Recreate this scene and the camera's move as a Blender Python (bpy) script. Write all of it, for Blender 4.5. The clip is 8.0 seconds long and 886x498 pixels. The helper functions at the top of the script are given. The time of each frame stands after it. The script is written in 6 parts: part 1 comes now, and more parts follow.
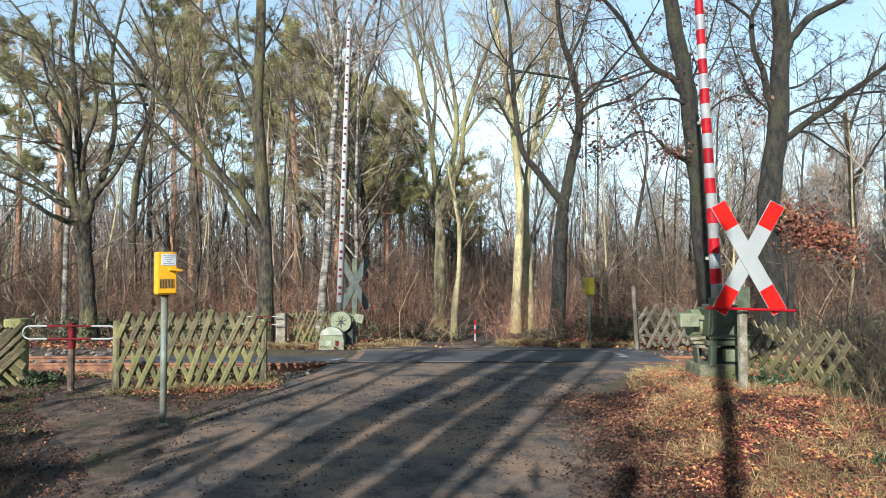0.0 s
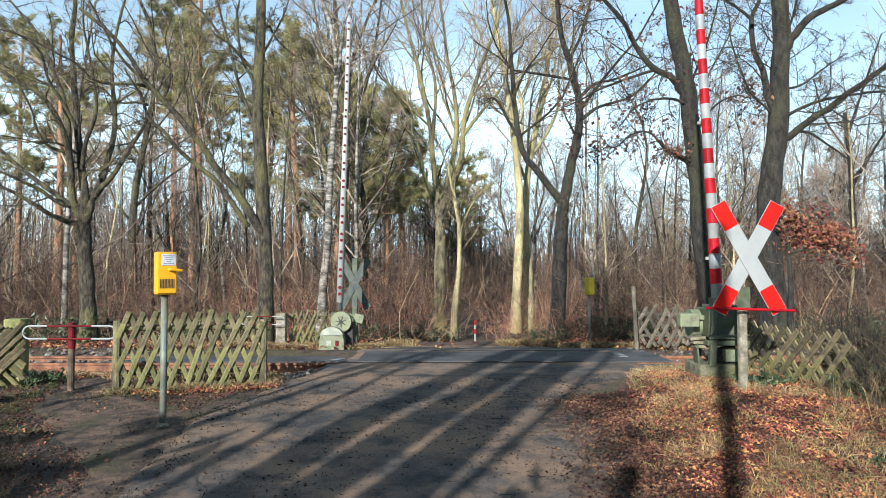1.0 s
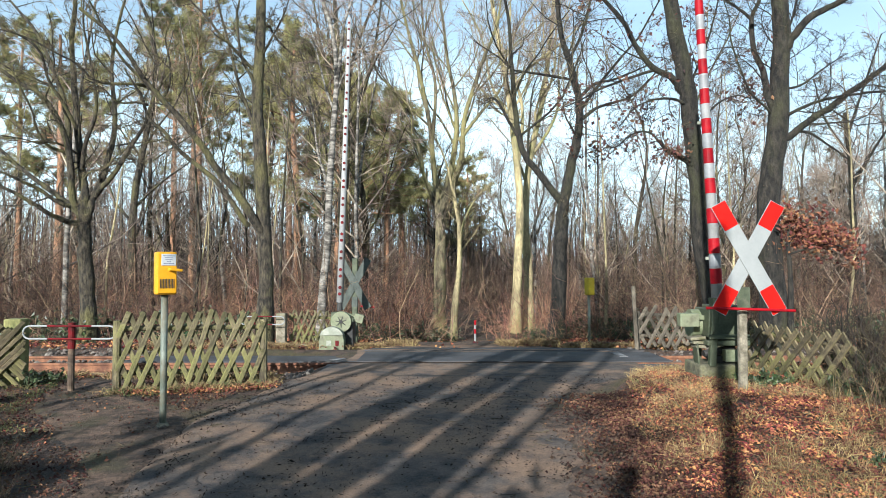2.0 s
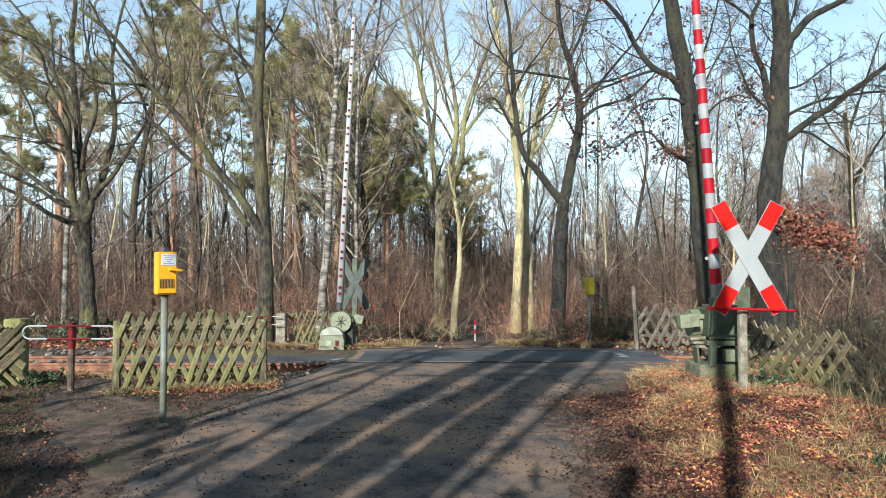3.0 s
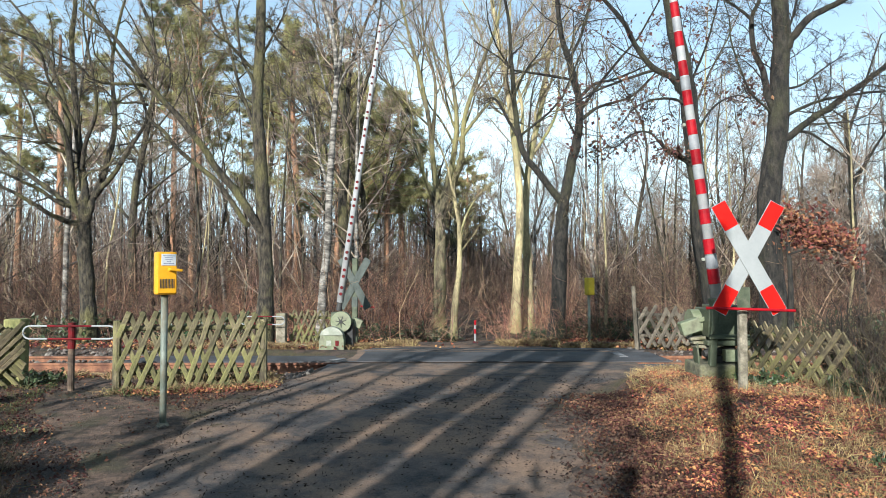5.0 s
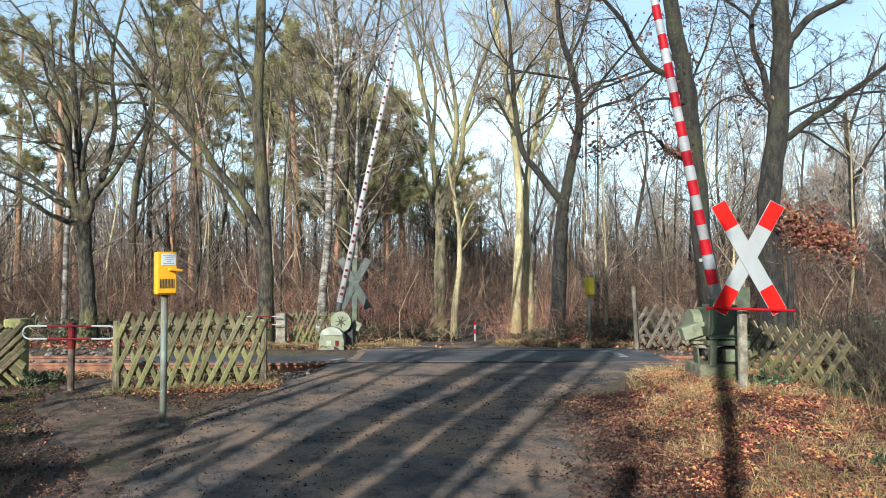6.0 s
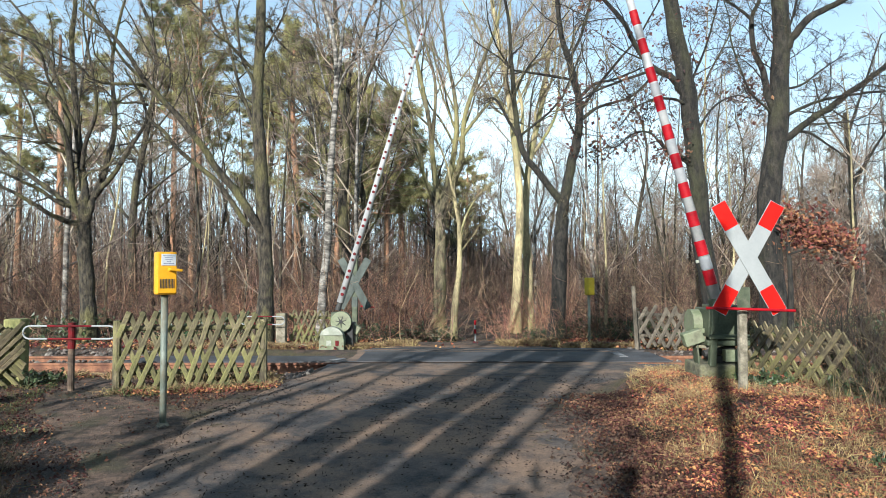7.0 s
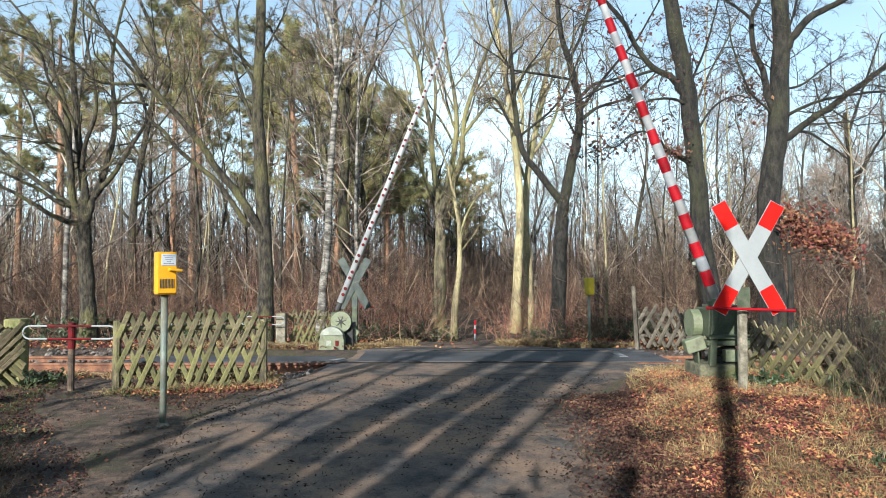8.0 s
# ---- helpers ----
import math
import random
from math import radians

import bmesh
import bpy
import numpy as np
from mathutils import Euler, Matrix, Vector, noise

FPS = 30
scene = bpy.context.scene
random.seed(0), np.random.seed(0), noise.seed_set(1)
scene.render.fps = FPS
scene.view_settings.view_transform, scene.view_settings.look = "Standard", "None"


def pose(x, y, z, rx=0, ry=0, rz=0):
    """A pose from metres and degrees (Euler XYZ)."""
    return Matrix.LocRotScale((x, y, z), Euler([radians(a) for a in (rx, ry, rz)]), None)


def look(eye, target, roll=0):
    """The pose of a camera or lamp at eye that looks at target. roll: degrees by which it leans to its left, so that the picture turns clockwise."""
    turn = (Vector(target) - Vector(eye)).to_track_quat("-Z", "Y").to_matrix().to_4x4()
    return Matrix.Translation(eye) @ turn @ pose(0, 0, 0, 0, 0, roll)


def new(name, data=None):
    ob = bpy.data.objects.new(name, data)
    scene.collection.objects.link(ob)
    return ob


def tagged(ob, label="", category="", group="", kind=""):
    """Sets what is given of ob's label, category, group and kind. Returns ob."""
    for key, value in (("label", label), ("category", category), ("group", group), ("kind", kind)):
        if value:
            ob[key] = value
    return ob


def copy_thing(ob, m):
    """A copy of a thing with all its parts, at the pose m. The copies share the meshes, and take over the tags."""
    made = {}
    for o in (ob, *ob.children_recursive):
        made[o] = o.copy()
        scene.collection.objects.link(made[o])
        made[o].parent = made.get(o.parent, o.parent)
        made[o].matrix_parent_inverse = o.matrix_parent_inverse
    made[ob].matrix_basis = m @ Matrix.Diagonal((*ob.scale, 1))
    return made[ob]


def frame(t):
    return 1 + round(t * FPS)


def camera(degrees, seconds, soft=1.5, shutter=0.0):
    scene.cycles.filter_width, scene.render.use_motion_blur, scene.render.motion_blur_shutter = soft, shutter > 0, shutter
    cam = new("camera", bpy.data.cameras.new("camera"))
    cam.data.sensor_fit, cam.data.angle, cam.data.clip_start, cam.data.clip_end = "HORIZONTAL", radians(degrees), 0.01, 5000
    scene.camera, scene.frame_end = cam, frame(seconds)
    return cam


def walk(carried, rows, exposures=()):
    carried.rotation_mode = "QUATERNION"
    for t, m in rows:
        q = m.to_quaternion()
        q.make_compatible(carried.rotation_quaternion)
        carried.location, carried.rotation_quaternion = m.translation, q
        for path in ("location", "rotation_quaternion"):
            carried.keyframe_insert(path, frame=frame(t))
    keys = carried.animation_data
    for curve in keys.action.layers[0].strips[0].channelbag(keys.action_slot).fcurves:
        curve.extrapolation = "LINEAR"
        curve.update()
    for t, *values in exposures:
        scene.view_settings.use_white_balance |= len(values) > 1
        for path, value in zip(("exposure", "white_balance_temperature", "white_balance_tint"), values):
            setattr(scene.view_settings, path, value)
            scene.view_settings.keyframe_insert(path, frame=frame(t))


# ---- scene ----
cam = camera(66.02, 8.0, soft=0.9)
CAMERA_POSE = pose(0, 0, 1.5, 91.85, 0, 0)
walk(cam, [(0, CAMERA_POSE), (8.0, CAMERA_POSE)], exposures=[(0, 1.07, 5850, 7), (8.0, 1.07, 5850, 7)])

# ---- light: a low winter sun behind the viewer, pale blue sky ----
SUN_AZ, SUN_EL = 21.3, 20.5
world = bpy.data.worlds.new("winter_sky")
scene.world = world
world.use_nodes = True
wn = world.node_tree.nodes
sky = wn.new("ShaderNodeTexSky")
sky.sky_type = "NISHITA"
sky.sun_disc = False
sky.sun_elevation = radians(SUN_EL)
sky.sun_rotation = radians(180 + SUN_AZ)
sky.air_density, sky.dust_density, sky.ozone_density = 1.05, 0.4, 0.0
wn["Background"].inputs["Strength"].default_value = 0.074
wl = world.node_tree.links
# a thin deck of white cloud over the whole sky, denser where it is seen at a slant
w_co, w_map, w_noise = wn.new("ShaderNodeTexCoord"), wn.new("ShaderNodeMapping"), wn.new("ShaderNodeTexNoise")
w_map.inputs["Scale"].default_value = (1.0, 1.0, 2.6)
w_map.inputs["Location"].default_value = (0.55, 0.2, 0.1)
w_noise.inputs["Scale"].default_value, w_noise.inputs["Detail"].default_value = 2.6, 7.0
w_range, w_mix, w_sep = wn.new("ShaderNodeMapRange"), wn.new("ShaderNodeMix"), wn.new("ShaderNodeSeparateXYZ")
w_range.inputs[1].default_value, w_range.inputs[2].default_value = 0.42, 0.7
w_range.inputs[3].default_value, w_range.inputs[4].default_value = 0.065, 0.2
w_low, w_slant = wn.new("ShaderNodeMath"), wn.new("ShaderNodeMath")
w_low.operation, w_slant.operation, w_slant.use_clamp = "MAXIMUM", "DIVIDE", True
w_low.inputs[1].default_value = 0.09
w_mix.data_type = "RGBA"
w_mix.inputs[7].default_value = (9.4, 12.2, 12.9, 1)
wl.new(w_co.outputs["Generated"], w_map.inputs["Vector"])
wl.new(w_co.outputs["Generated"], w_sep.inputs[0])
wl.new(w_map.outputs["Vector"], w_noise.inputs["Vector"])
wl.new(w_noise.outputs["Fac"], w_range.inputs[0])
wl.new(w_sep.outputs["Z"], w_low.inputs[0])
wl.new(w_range.outputs[0], w_slant.inputs[0])
wl.new(w_low.outputs[0], w_slant.inputs[1])
wl.new(w_slant.outputs[0], w_mix.inputs[0])
wl.new(sky.outputs["Color"], w_mix.inputs[6])
wl.new(w_mix.outputs[2], wn["Background"].inputs["Color"])

sun_data = bpy.data.lights.new("sun", "SUN")
sun_data.energy, sun_data.angle, sun_data.color = 5.0, radians(0.5), (1.0, 0.92, 0.81)
sun = new("sun", sun_data)
ca, sa = math.cos(radians(SUN_EL)), math.sin(radians(SUN_EL))
sun.matrix_world = look((-40 * ca * math.sin(radians(SUN_AZ)), -40 * ca * math.cos(radians(SUN_AZ)), 40 * sa), (0, 0, 0))


# ---- materials ----
def material(name, dark, light, scale=4.0, rough=0.85, bump=0.3, metal=0.0, fine=60.0, stain=None, stain_scale=1.3,
             stain_lo=0.5, stain_hi=0.65, stretch=(1, 1, 1), vary=0.0, dist=0.02, island=False, grain=0.4, gloss=0.5):
    m = bpy.data.materials.new(name)
    m.use_nodes = True
    nt, n = m.node_tree, m.node_tree.nodes
    bsdf = n["Principled BSDF"]
    co = n.new("ShaderNodeTexCoord")
    mp = n.new("ShaderNodeMapping")
    mp.inputs["Scale"].default_value = stretch
    nt.links.new(co.outputs["Object"], mp.inputs["Vector"])

    def tex(s, detail=6.0, roughness=0.6):
        t = n.new("ShaderNodeTexNoise")
        t.inputs["Scale"].default_value, t.inputs["Detail"].default_value = s, detail
        t.inputs["Roughness"].default_value = roughness
        nt.links.new(mp.outputs["Vector"], t.inputs["Vector"])
        return t

    def mix(fac, a, b, blend="MIX"):
        x = n.new("ShaderNodeMix")
        x.data_type, x.blend_type = "RGBA", blend
        for sock, v in ((x.inputs[0], fac), (x.inputs[6], a), (x.inputs[7], b)):
            if isinstance(v, bpy.types.NodeSocket):
                nt.links.new(v, sock)
            elif isinstance(v, float):
                sock.default_value = v
            else:
                sock.default_value = (*v, 1)
        return x.outputs[2]

    def step(v, lo, hi):
        r = n.new("ShaderNodeMapRange")
        r.inputs[1].default_value, r.inputs[2].default_value = lo, hi
        nt.links.new(v, r.inputs[0])
        return r.outputs[0]

    big, small = tex(scale), tex(fine, 4.0, 0.7)
    col = mix(step(big.outputs["Fac"], 0.4, 0.6), dark, light)
    if stain:
        st = tex(stain_scale, 5.0, 0.65)
        col = mix(step(st.outputs["Fac"], stain_lo, stain_hi), col, stain)
    gr = step(small.outputs["Fac"], 0.25, 0.75)
    gm = n.new("ShaderNodeMapRange")
    gm.inputs[3].default_value, gm.inputs[4].default_value = 1 - grain * 1.1, 1 + grain * 0.9
    nt.links.new(gr, gm.inputs[0])
    hs = n.new("ShaderNodeHueSaturation")
    nt.links.new(gm.outputs[0], hs.inputs["Value"])
    nt.links.new(col, hs.inputs["Color"])
    out = hs.outputs["Color"]
    if vary:
        src = n.new("ShaderNodeNewGeometry").outputs["Random Per Island"] if island else n.new("ShaderNodeObjectInfo").outputs["Random"]
        vm = n.new("ShaderNodeMapRange")
        vm.inputs[3].default_value, vm.inputs[4].default_value = 1 - vary, 1 + vary
        nt.links.new(src, vm.inputs[0])
        h2 = n.new("ShaderNodeHueSaturation")
        nt.links.new(vm.outputs[0], h2.inputs["Value"])
        if island:
            hm = n.new("ShaderNodeMapRange")
            hm.inputs[3].default_value, hm.inputs[4].default_value = 0.5 - vary * 0.06, 0.5 + vary * 0.06
            nt.links.new(src, hm.inputs[0])
            nt.links.new(hm.outputs[0], h2.inputs["Hue"])
        nt.links.new(out, h2.inputs["Color"])
        out = h2.outputs["Color"]
    nt.links.new(out, bsdf.inputs["Base Color"])
    rr = n.new("ShaderNodeMapRange")
    rr.inputs[3].default_value, rr.inputs[4].default_value = max(0.05, rough - 0.1), min(1.0, rough + 0.1)
    nt.links.new(big.outputs["Fac"], rr.inputs[0])
    nt.links.new(rr.outputs[0], bsdf.inputs["Roughness"])
    bsdf.inputs["Metallic"].default_value = metal
    if bump:
        b = n.new("ShaderNodeBump")
        b.inputs["Strength"].default_value, b.inputs["Distance"].default_value = bump, dist
        add = n.new("ShaderNodeMath")
        add.operation = "ADD"
        nt.links.new(big.outputs["Fac"], add.inputs[0])
        nt.links.new(small.outputs["Fac"], add.inputs[1])
        nt.links.new(add.outputs[0], b.inputs["Height"])
        nt.links.new(b.outputs["Normal"], bsdf.inputs["Normal"])
    bsdf.inputs["Specular IOR Level"].default_value = gloss
    return m


M_OAK = material("oak_bark", (0.014, 0.012, 0.009), (0.085, 0.07, 0.047), 14, 0.95, 1.0, fine=30, stain=(0.115, 0.105, 0.042), stain_scale=1.7, stain_lo=0.49, stain_hi=0.62, stretch=(1, 1, 0.42), vary=0.12, dist=0.06)
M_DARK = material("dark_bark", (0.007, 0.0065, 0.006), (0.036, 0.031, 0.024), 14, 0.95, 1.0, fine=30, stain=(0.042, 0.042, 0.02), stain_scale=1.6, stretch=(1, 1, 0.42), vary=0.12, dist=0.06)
M_BEECH = material("pale_mossy_bark", (0.19, 0.16, 0.09), (0.44, 0.37, 0.2), 4, 0.9, 0.6, fine=40, stain=(0.2, 0.2, 0.075), stain_scale=1.2, stretch=(1, 1, 0.3), vary=0.1, dist=0.03)
M_MOSSY = material("mossy_grey_bark", (0.042, 0.037, 0.024), (0.18, 0.155, 0.092), 7, 0.95, 0.8, fine=34, stain=(0.21, 0.19, 0.08), stain_scale=1.4, stain_lo=0.46, stain_hi=0.6, stretch=(1, 1, 0.3), dist=0.05)
M_BIRCH = material("birch_bark", (0.11, 0.1, 0.085), (0.31, 0.29, 0.255), 9, 0.85, 0.5, fine=30, stain=(0.045, 0.04, 0.034), stain_scale=6.0, stain_lo=0.47, stain_hi=0.58, stretch=(0.6, 0.6, 1.5))
M_PINE = material("pine_bark", (0.13, 0.075, 0.045), (0.36, 0.19, 0.105), 7, 0.95, 0.8, fine=35, stain=(0.12, 0.1, 0.08), stain_scale=0.6, stretch=(1, 1, 0.3), vary=0.15)
M_TWIG = material("twig_bark", (0.035, 0.028, 0.018), (0.15, 0.115, 0.066), 2, 0.95, 0.0, fine=20, vary=0.45, island=True)
M_OAKTWIG = material("dark_oak_twigs", (0.018, 0.014, 0.01), (0.1, 0.075, 0.045), 2, 0.95, 0.0, fine=20, vary=0.45, island=True)
M_TWIG_RED = material("reddish_twigs", (0.14, 0.108, 0.085), (0.35, 0.272, 0.215), 2, 0.95, 0.0, fine=20, vary=0.4, island=True)
M_BRUSH = material("dry_brush", (0.045, 0.028, 0.02), (0.25, 0.15, 0.105), 1, 0.95, 0.0, fine=15, vary=0.7, island=True)
M_REDSHRUB = material("russet_shrub_twigs", (0.14, 0.066, 0.042), (0.42, 0.21, 0.13), 1, 0.95, 0.0, fine=15, vary=0.5, island=True)
M_NEEDLE = material("pine_needles", (0.085, 0.09, 0.036), (0.31, 0.275, 0.11), 0.6, 0.7, 0.0, fine=6, vary=0.4, island=True)
M_IVY = material("evergreen_leaves", (0.02, 0.035, 0.014), (0.055, 0.075, 0.028), 3, 0.5, 0.0, fine=20, vary=0.4, island=True)
M_LITTER_LEAF = material("fallen_leaves", (0.065, 0.022, 0.015), (0.34, 0.122, 0.068), 3, 0.8, 0.0, fine=40, vary=0.7, island=True, gloss=0.3)
M_OAK_LEAF = material("dead_oak_leaves", (0.045, 0.02, 0.017), (0.15, 0.062, 0.04), 2, 0.8, 0.0, fine=40, vary=0.5, island=True)
M_RUSTLEAF = material("rust_red_leaves", (0.08, 0.026, 0.016), (0.21, 0.072, 0.04), 2, 0.8, 0.0, fine=40, vary=0.5, island=True)
# leaf colour darkened for damp and to stand in for shade
M_WET_SHADED_LEAF = material("wet_shaded_leaves", (0.026, 0.014, 0.012), (0.12, 0.058, 0.04), 2, 0.85, 0.0, fine=40, vary=0.6, island=True, gloss=0.12)
M_SCRAP = material("dark_leaf_scraps", (0.014, 0.011, 0.01), (0.06, 0.042, 0.032), 2, 0.9, 0.0, fine=40, vary=0.6, island=True, gloss=0.1)
M_GRASS = material("dry_grass", (0.125, 0.082, 0.037), (0.29, 0.195, 0.094), 2, 0.85, 0.0, fine=30, vary=0.5, island=True)
M_STALK = material("dry_brown_stalks", (0.075, 0.05, 0.026), (0.19, 0.13, 0.068), 2, 0.85, 0.0, fine=30, vary=0.5, island=True)
M_GREEN_GRASS = material("green_grass", (0.06, 0.075, 0.022), (0.15, 0.155, 0.055), 2, 0.85, 0.0, fine=30, vary=0.4, island=True)
M_GROUND = material("woodland_floor", (0.025, 0.018, 0.014), (0.11, 0.066, 0.045), 3.2, 0.95, 1.0, fine=30, stain=(0.075, 0.062, 0.024), stain_scale=0.9, dist=0.06)
M_DIRT = material("trodden_earth", (0.034, 0.0215, 0.015), (0.15, 0.094, 0.062), 6.0, 0.95, 1.0, fine=50, stain=(0.062, 0.05, 0.022), stain_scale=1.6, dist=0.03, grain=0.6)
M_ASPHALT = material("old_asphalt", (0.026, 0.0238, 0.0255), (0.095, 0.076, 0.064), 4.0, 0.9, 0.9, fine=70, stain=(0.205, 0.132, 0.086), stain_scale=1.1, stain_lo=0.44, stain_hi=0.6, dist=0.015, grain=0.5)
M_DECK = material("crossing_asphalt", (0.024, 0.0255, 0.029), (0.055, 0.055, 0.06), 1.5, 0.85, 0.3, fine=160, stain=(0.085, 0.07, 0.056), stain_scale=0.8, stain_lo=0.55, stain_hi=0.7, dist=0.005)
M_BALLAST = material("ballast_stone", (0.05, 0.04, 0.033), (0.17, 0.14, 0.12), 4, 0.95, 0.4, fine=60, vary=0.4, island=True)
M_RUST = material("rusty_rail_steel", (0.1, 0.04, 0.022), (0.23, 0.105, 0.055), 5, 0.85, 0.3, fine=70)
M_RAILTOP = material("worn_rail_head", (0.2, 0.16, 0.14), (0.34, 0.29, 0.26), 5, 0.4, 0.1, 0.8, fine=70)
M_SLEEPER = material("tarred_sleeper", (0.05, 0.035, 0.025), (0.13, 0.09, 0.06), 4, 0.95, 0.5, fine=40, stretch=(0.3, 1, 1))
M_CONCRETE = material("weathered_concrete", (0.12, 0.106, 0.075), (0.28, 0.25, 0.19), 7, 0.95, 0.6, fine=50, stain=(0.1, 0.097, 0.045), stain_scale=3.5)
M_MOSSSTONE = material("mossy_stained_concrete", (0.06, 0.058, 0.036), (0.16, 0.15, 0.095), 7, 0.95, 0.6, fine=50, stain=(0.085, 0.09, 0.035), stain_scale=3.5, stain_lo=0.46, stain_hi=0.6)
M_GREENPAINT = material("faded_green_paint", (0.033, 0.043, 0.025), (0.075, 0.087, 0.052), 5, 0.6, 0.15, fine=80, stain=(0.1, 0.1, 0.07), stain_scale=4, stain_lo=0.57, stain_hi=0.7, grain=0.15, gloss=0.35)
M_PALEGREEN = material("pale_green_paint", (0.12, 0.14, 0.08), (0.2, 0.215, 0.14), 5, 0.6, 0.15, fine=80, stain=(0.1, 0.1, 0.065), stain_scale=5, grain=0.15, gloss=0.35)
M_CAP = material("worn_pale_cap", (0.2, 0.215, 0.17), (0.3, 0.31, 0.26), 6, 0.6, 0.1, fine=60, grain=0.15, gloss=0.35)
M_WHITE = material("white_reflective_sheet", (0.225, 0.238, 0.238), (0.25, 0.262, 0.26), 4, 0.55, 0.03, fine=60, stain=(0.2, 0.208, 0.205), stain_scale=5, stain_lo=0.55, stain_hi=0.8, grain=0.05, gloss=0.2)
M_RED = material("red_reflective_sheet", (0.4, 0.005, 0.003), (0.46, 0.007, 0.004), 4, 0.6, 0.03, fine=60, grain=0.05, gloss=0.12)
M_REDBAND = material("worn_red_band", (0.21, 0.003, 0.008), (0.3, 0.005, 0.011), 4, 0.5, 0.03, fine=60, stain=(0.13, 0.002, 0.006), stain_scale=2.2, grain=0.1, gloss=0.15)
M_DARKRED = material("weathered_dark_red_paint", (0.07, 0.003, 0.006), (0.14, 0.007, 0.01), 9, 0.6, 0.2, fine=60, stain=(0.04, 0.014, 0.011), stain_scale=6, grain=0.2, gloss=0.15)
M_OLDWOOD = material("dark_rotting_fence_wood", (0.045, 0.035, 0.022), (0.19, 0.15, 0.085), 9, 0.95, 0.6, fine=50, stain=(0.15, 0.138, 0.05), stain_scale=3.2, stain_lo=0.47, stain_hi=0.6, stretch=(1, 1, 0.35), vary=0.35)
M_BOOM = material("white_enamelled_boom", (0.27, 0.275, 0.275), (0.34, 0.345, 0.345), 5, 0.5, 0.03, fine=60, stain=(0.2, 0.2, 0.19), stain_scale=4, stain_lo=0.58, stain_hi=0.75, grain=0.06, gloss=0.25)
M_SILVER = material("silver_band", (0.17, 0.178, 0.188), (0.26, 0.268, 0.275), 3, 0.45, 0.05, 0.0, fine=40, grain=0.1, gloss=0.3)
M_GREY = material("grey_metal_back", (0.024, 0.033, 0.028), (0.052, 0.064, 0.055), 4, 0.5, 0.1, 0.2, fine=60, grain=0.12, gloss=0.4)
M_YELLOW = material("yellow_enamel", (0.5, 0.235, 0.005), (0.6, 0.3, 0.01), 4, 0.45, 0.05, fine=60, grain=0.06, gloss=0.3)
M_YELLOW_DULL = material("mossy_yellow_enamel", (0.26, 0.2, 0.01), (0.4, 0.31, 0.02), 4, 0.5, 0.05, fine=60, grain=0.15, gloss=0.3)
M_BLACK = material("black_gap", (0.012, 0.012, 0.012), (0.03, 0.03, 0.028), 4, 0.7, 0.1)
M_PAPER = material("notice_plate", (0.38, 0.4, 0.41), (0.48, 0.5, 0.5), 5, 0.5, 0.0, grain=0.05, gloss=0.3)
M_INK = material("faded_print", (0.12, 0.14, 0.2), (0.2, 0.22, 0.3), 5, 0.7, 0.0)
M_POLE = material("galvanised_green_pole", (0.09, 0.11, 0.09), (0.175, 0.195, 0.165), 9, 0.6, 0.15, 0.1, fine=60, stain=(0.12, 0.1, 0.062), stain_scale=5, stain_lo=0.45, stain_hi=0.6, stretch=(1, 1, 0.4), grain=0.25, gloss=0.4)
M_WOOD = material("mossy_fence_wood", (0.045, 0.037, 0.022), (0.185, 0.156, 0.088), 9, 0.95, 0.6, fine=50, stain=(0.135, 0.13, 0.046), stain_scale=3.2, stain_lo=0.45, stain_hi=0.6, stretch=(1, 1, 0.35), vary=0.3)
M_MOSSWOOD = material("algae_green_wood", (0.1, 0.105, 0.036), (0.22, 0.21, 0.08), 8, 0.95, 0.4, fine=50, stretch=(1, 1, 0.3))
M_GREYWOOD = material("weathered_grey_wood", (0.06, 0.05, 0.036), (0.165, 0.14, 0.105), 6, 0.95, 0.5, fine=70, stretch=(1, 1, 0.4), vary=0.3)
M_BRAMBLE = material("bramble_canes", (0.018, 0.013, 0.009), (0.085, 0.062, 0.036), 2, 0.9, 0.0, fine=20, vary=0.6, island=True)
M_LINE = material("worn_road_marking", (0.13, 0.132, 0.135), (0.26, 0.262, 0.265), 9, 0.8, 0.1, fine=60, stain=(0.07, 0.07, 0.073), stain_scale=7, stain_lo=0.47, stain_hi=0.6)
M_FARWOOD = material("far_bare_stems", (0.06, 0.042, 0.034), (0.22, 0.155, 0.122), 0.4, 1.0, 0.0, fine=3, vary=0.5, island=True)
M_FAR = material("distant_wood", (0.045, 0.035, 0.03), (0.15, 0.115, 0.095), 0.5, 1.0, 0.0, fine=2.5, stretch=(4, 4, 0.25))


# ---- building helpers ----
def thing(name, at, label, category, group="", rz=0.0):
    e = new(name)
    e.matrix_world = pose(*at, 0, 0, rz)
    e.empty_display_size = 0.1
    return tagged(e, label, category, group)


def part(name, bm, mat, parent=None, label="", smooth=False):
    me = bpy.data.meshes.new(name)
    bm.to_mesh(me)
    bm.free()
    me.materials.append(mat)
    if smooth:
        me.polygons.foreach_set("use_smooth", [True] * len(me.polygons))
    ob = new(name, me)
    if parent is not None:
        ob.parent = parent
    return tagged(ob, label)


def shared(name, mesh, m, parent):
    ob = new(name, mesh)
    ob.parent = parent
    ob.matrix_basis = m
    return ob


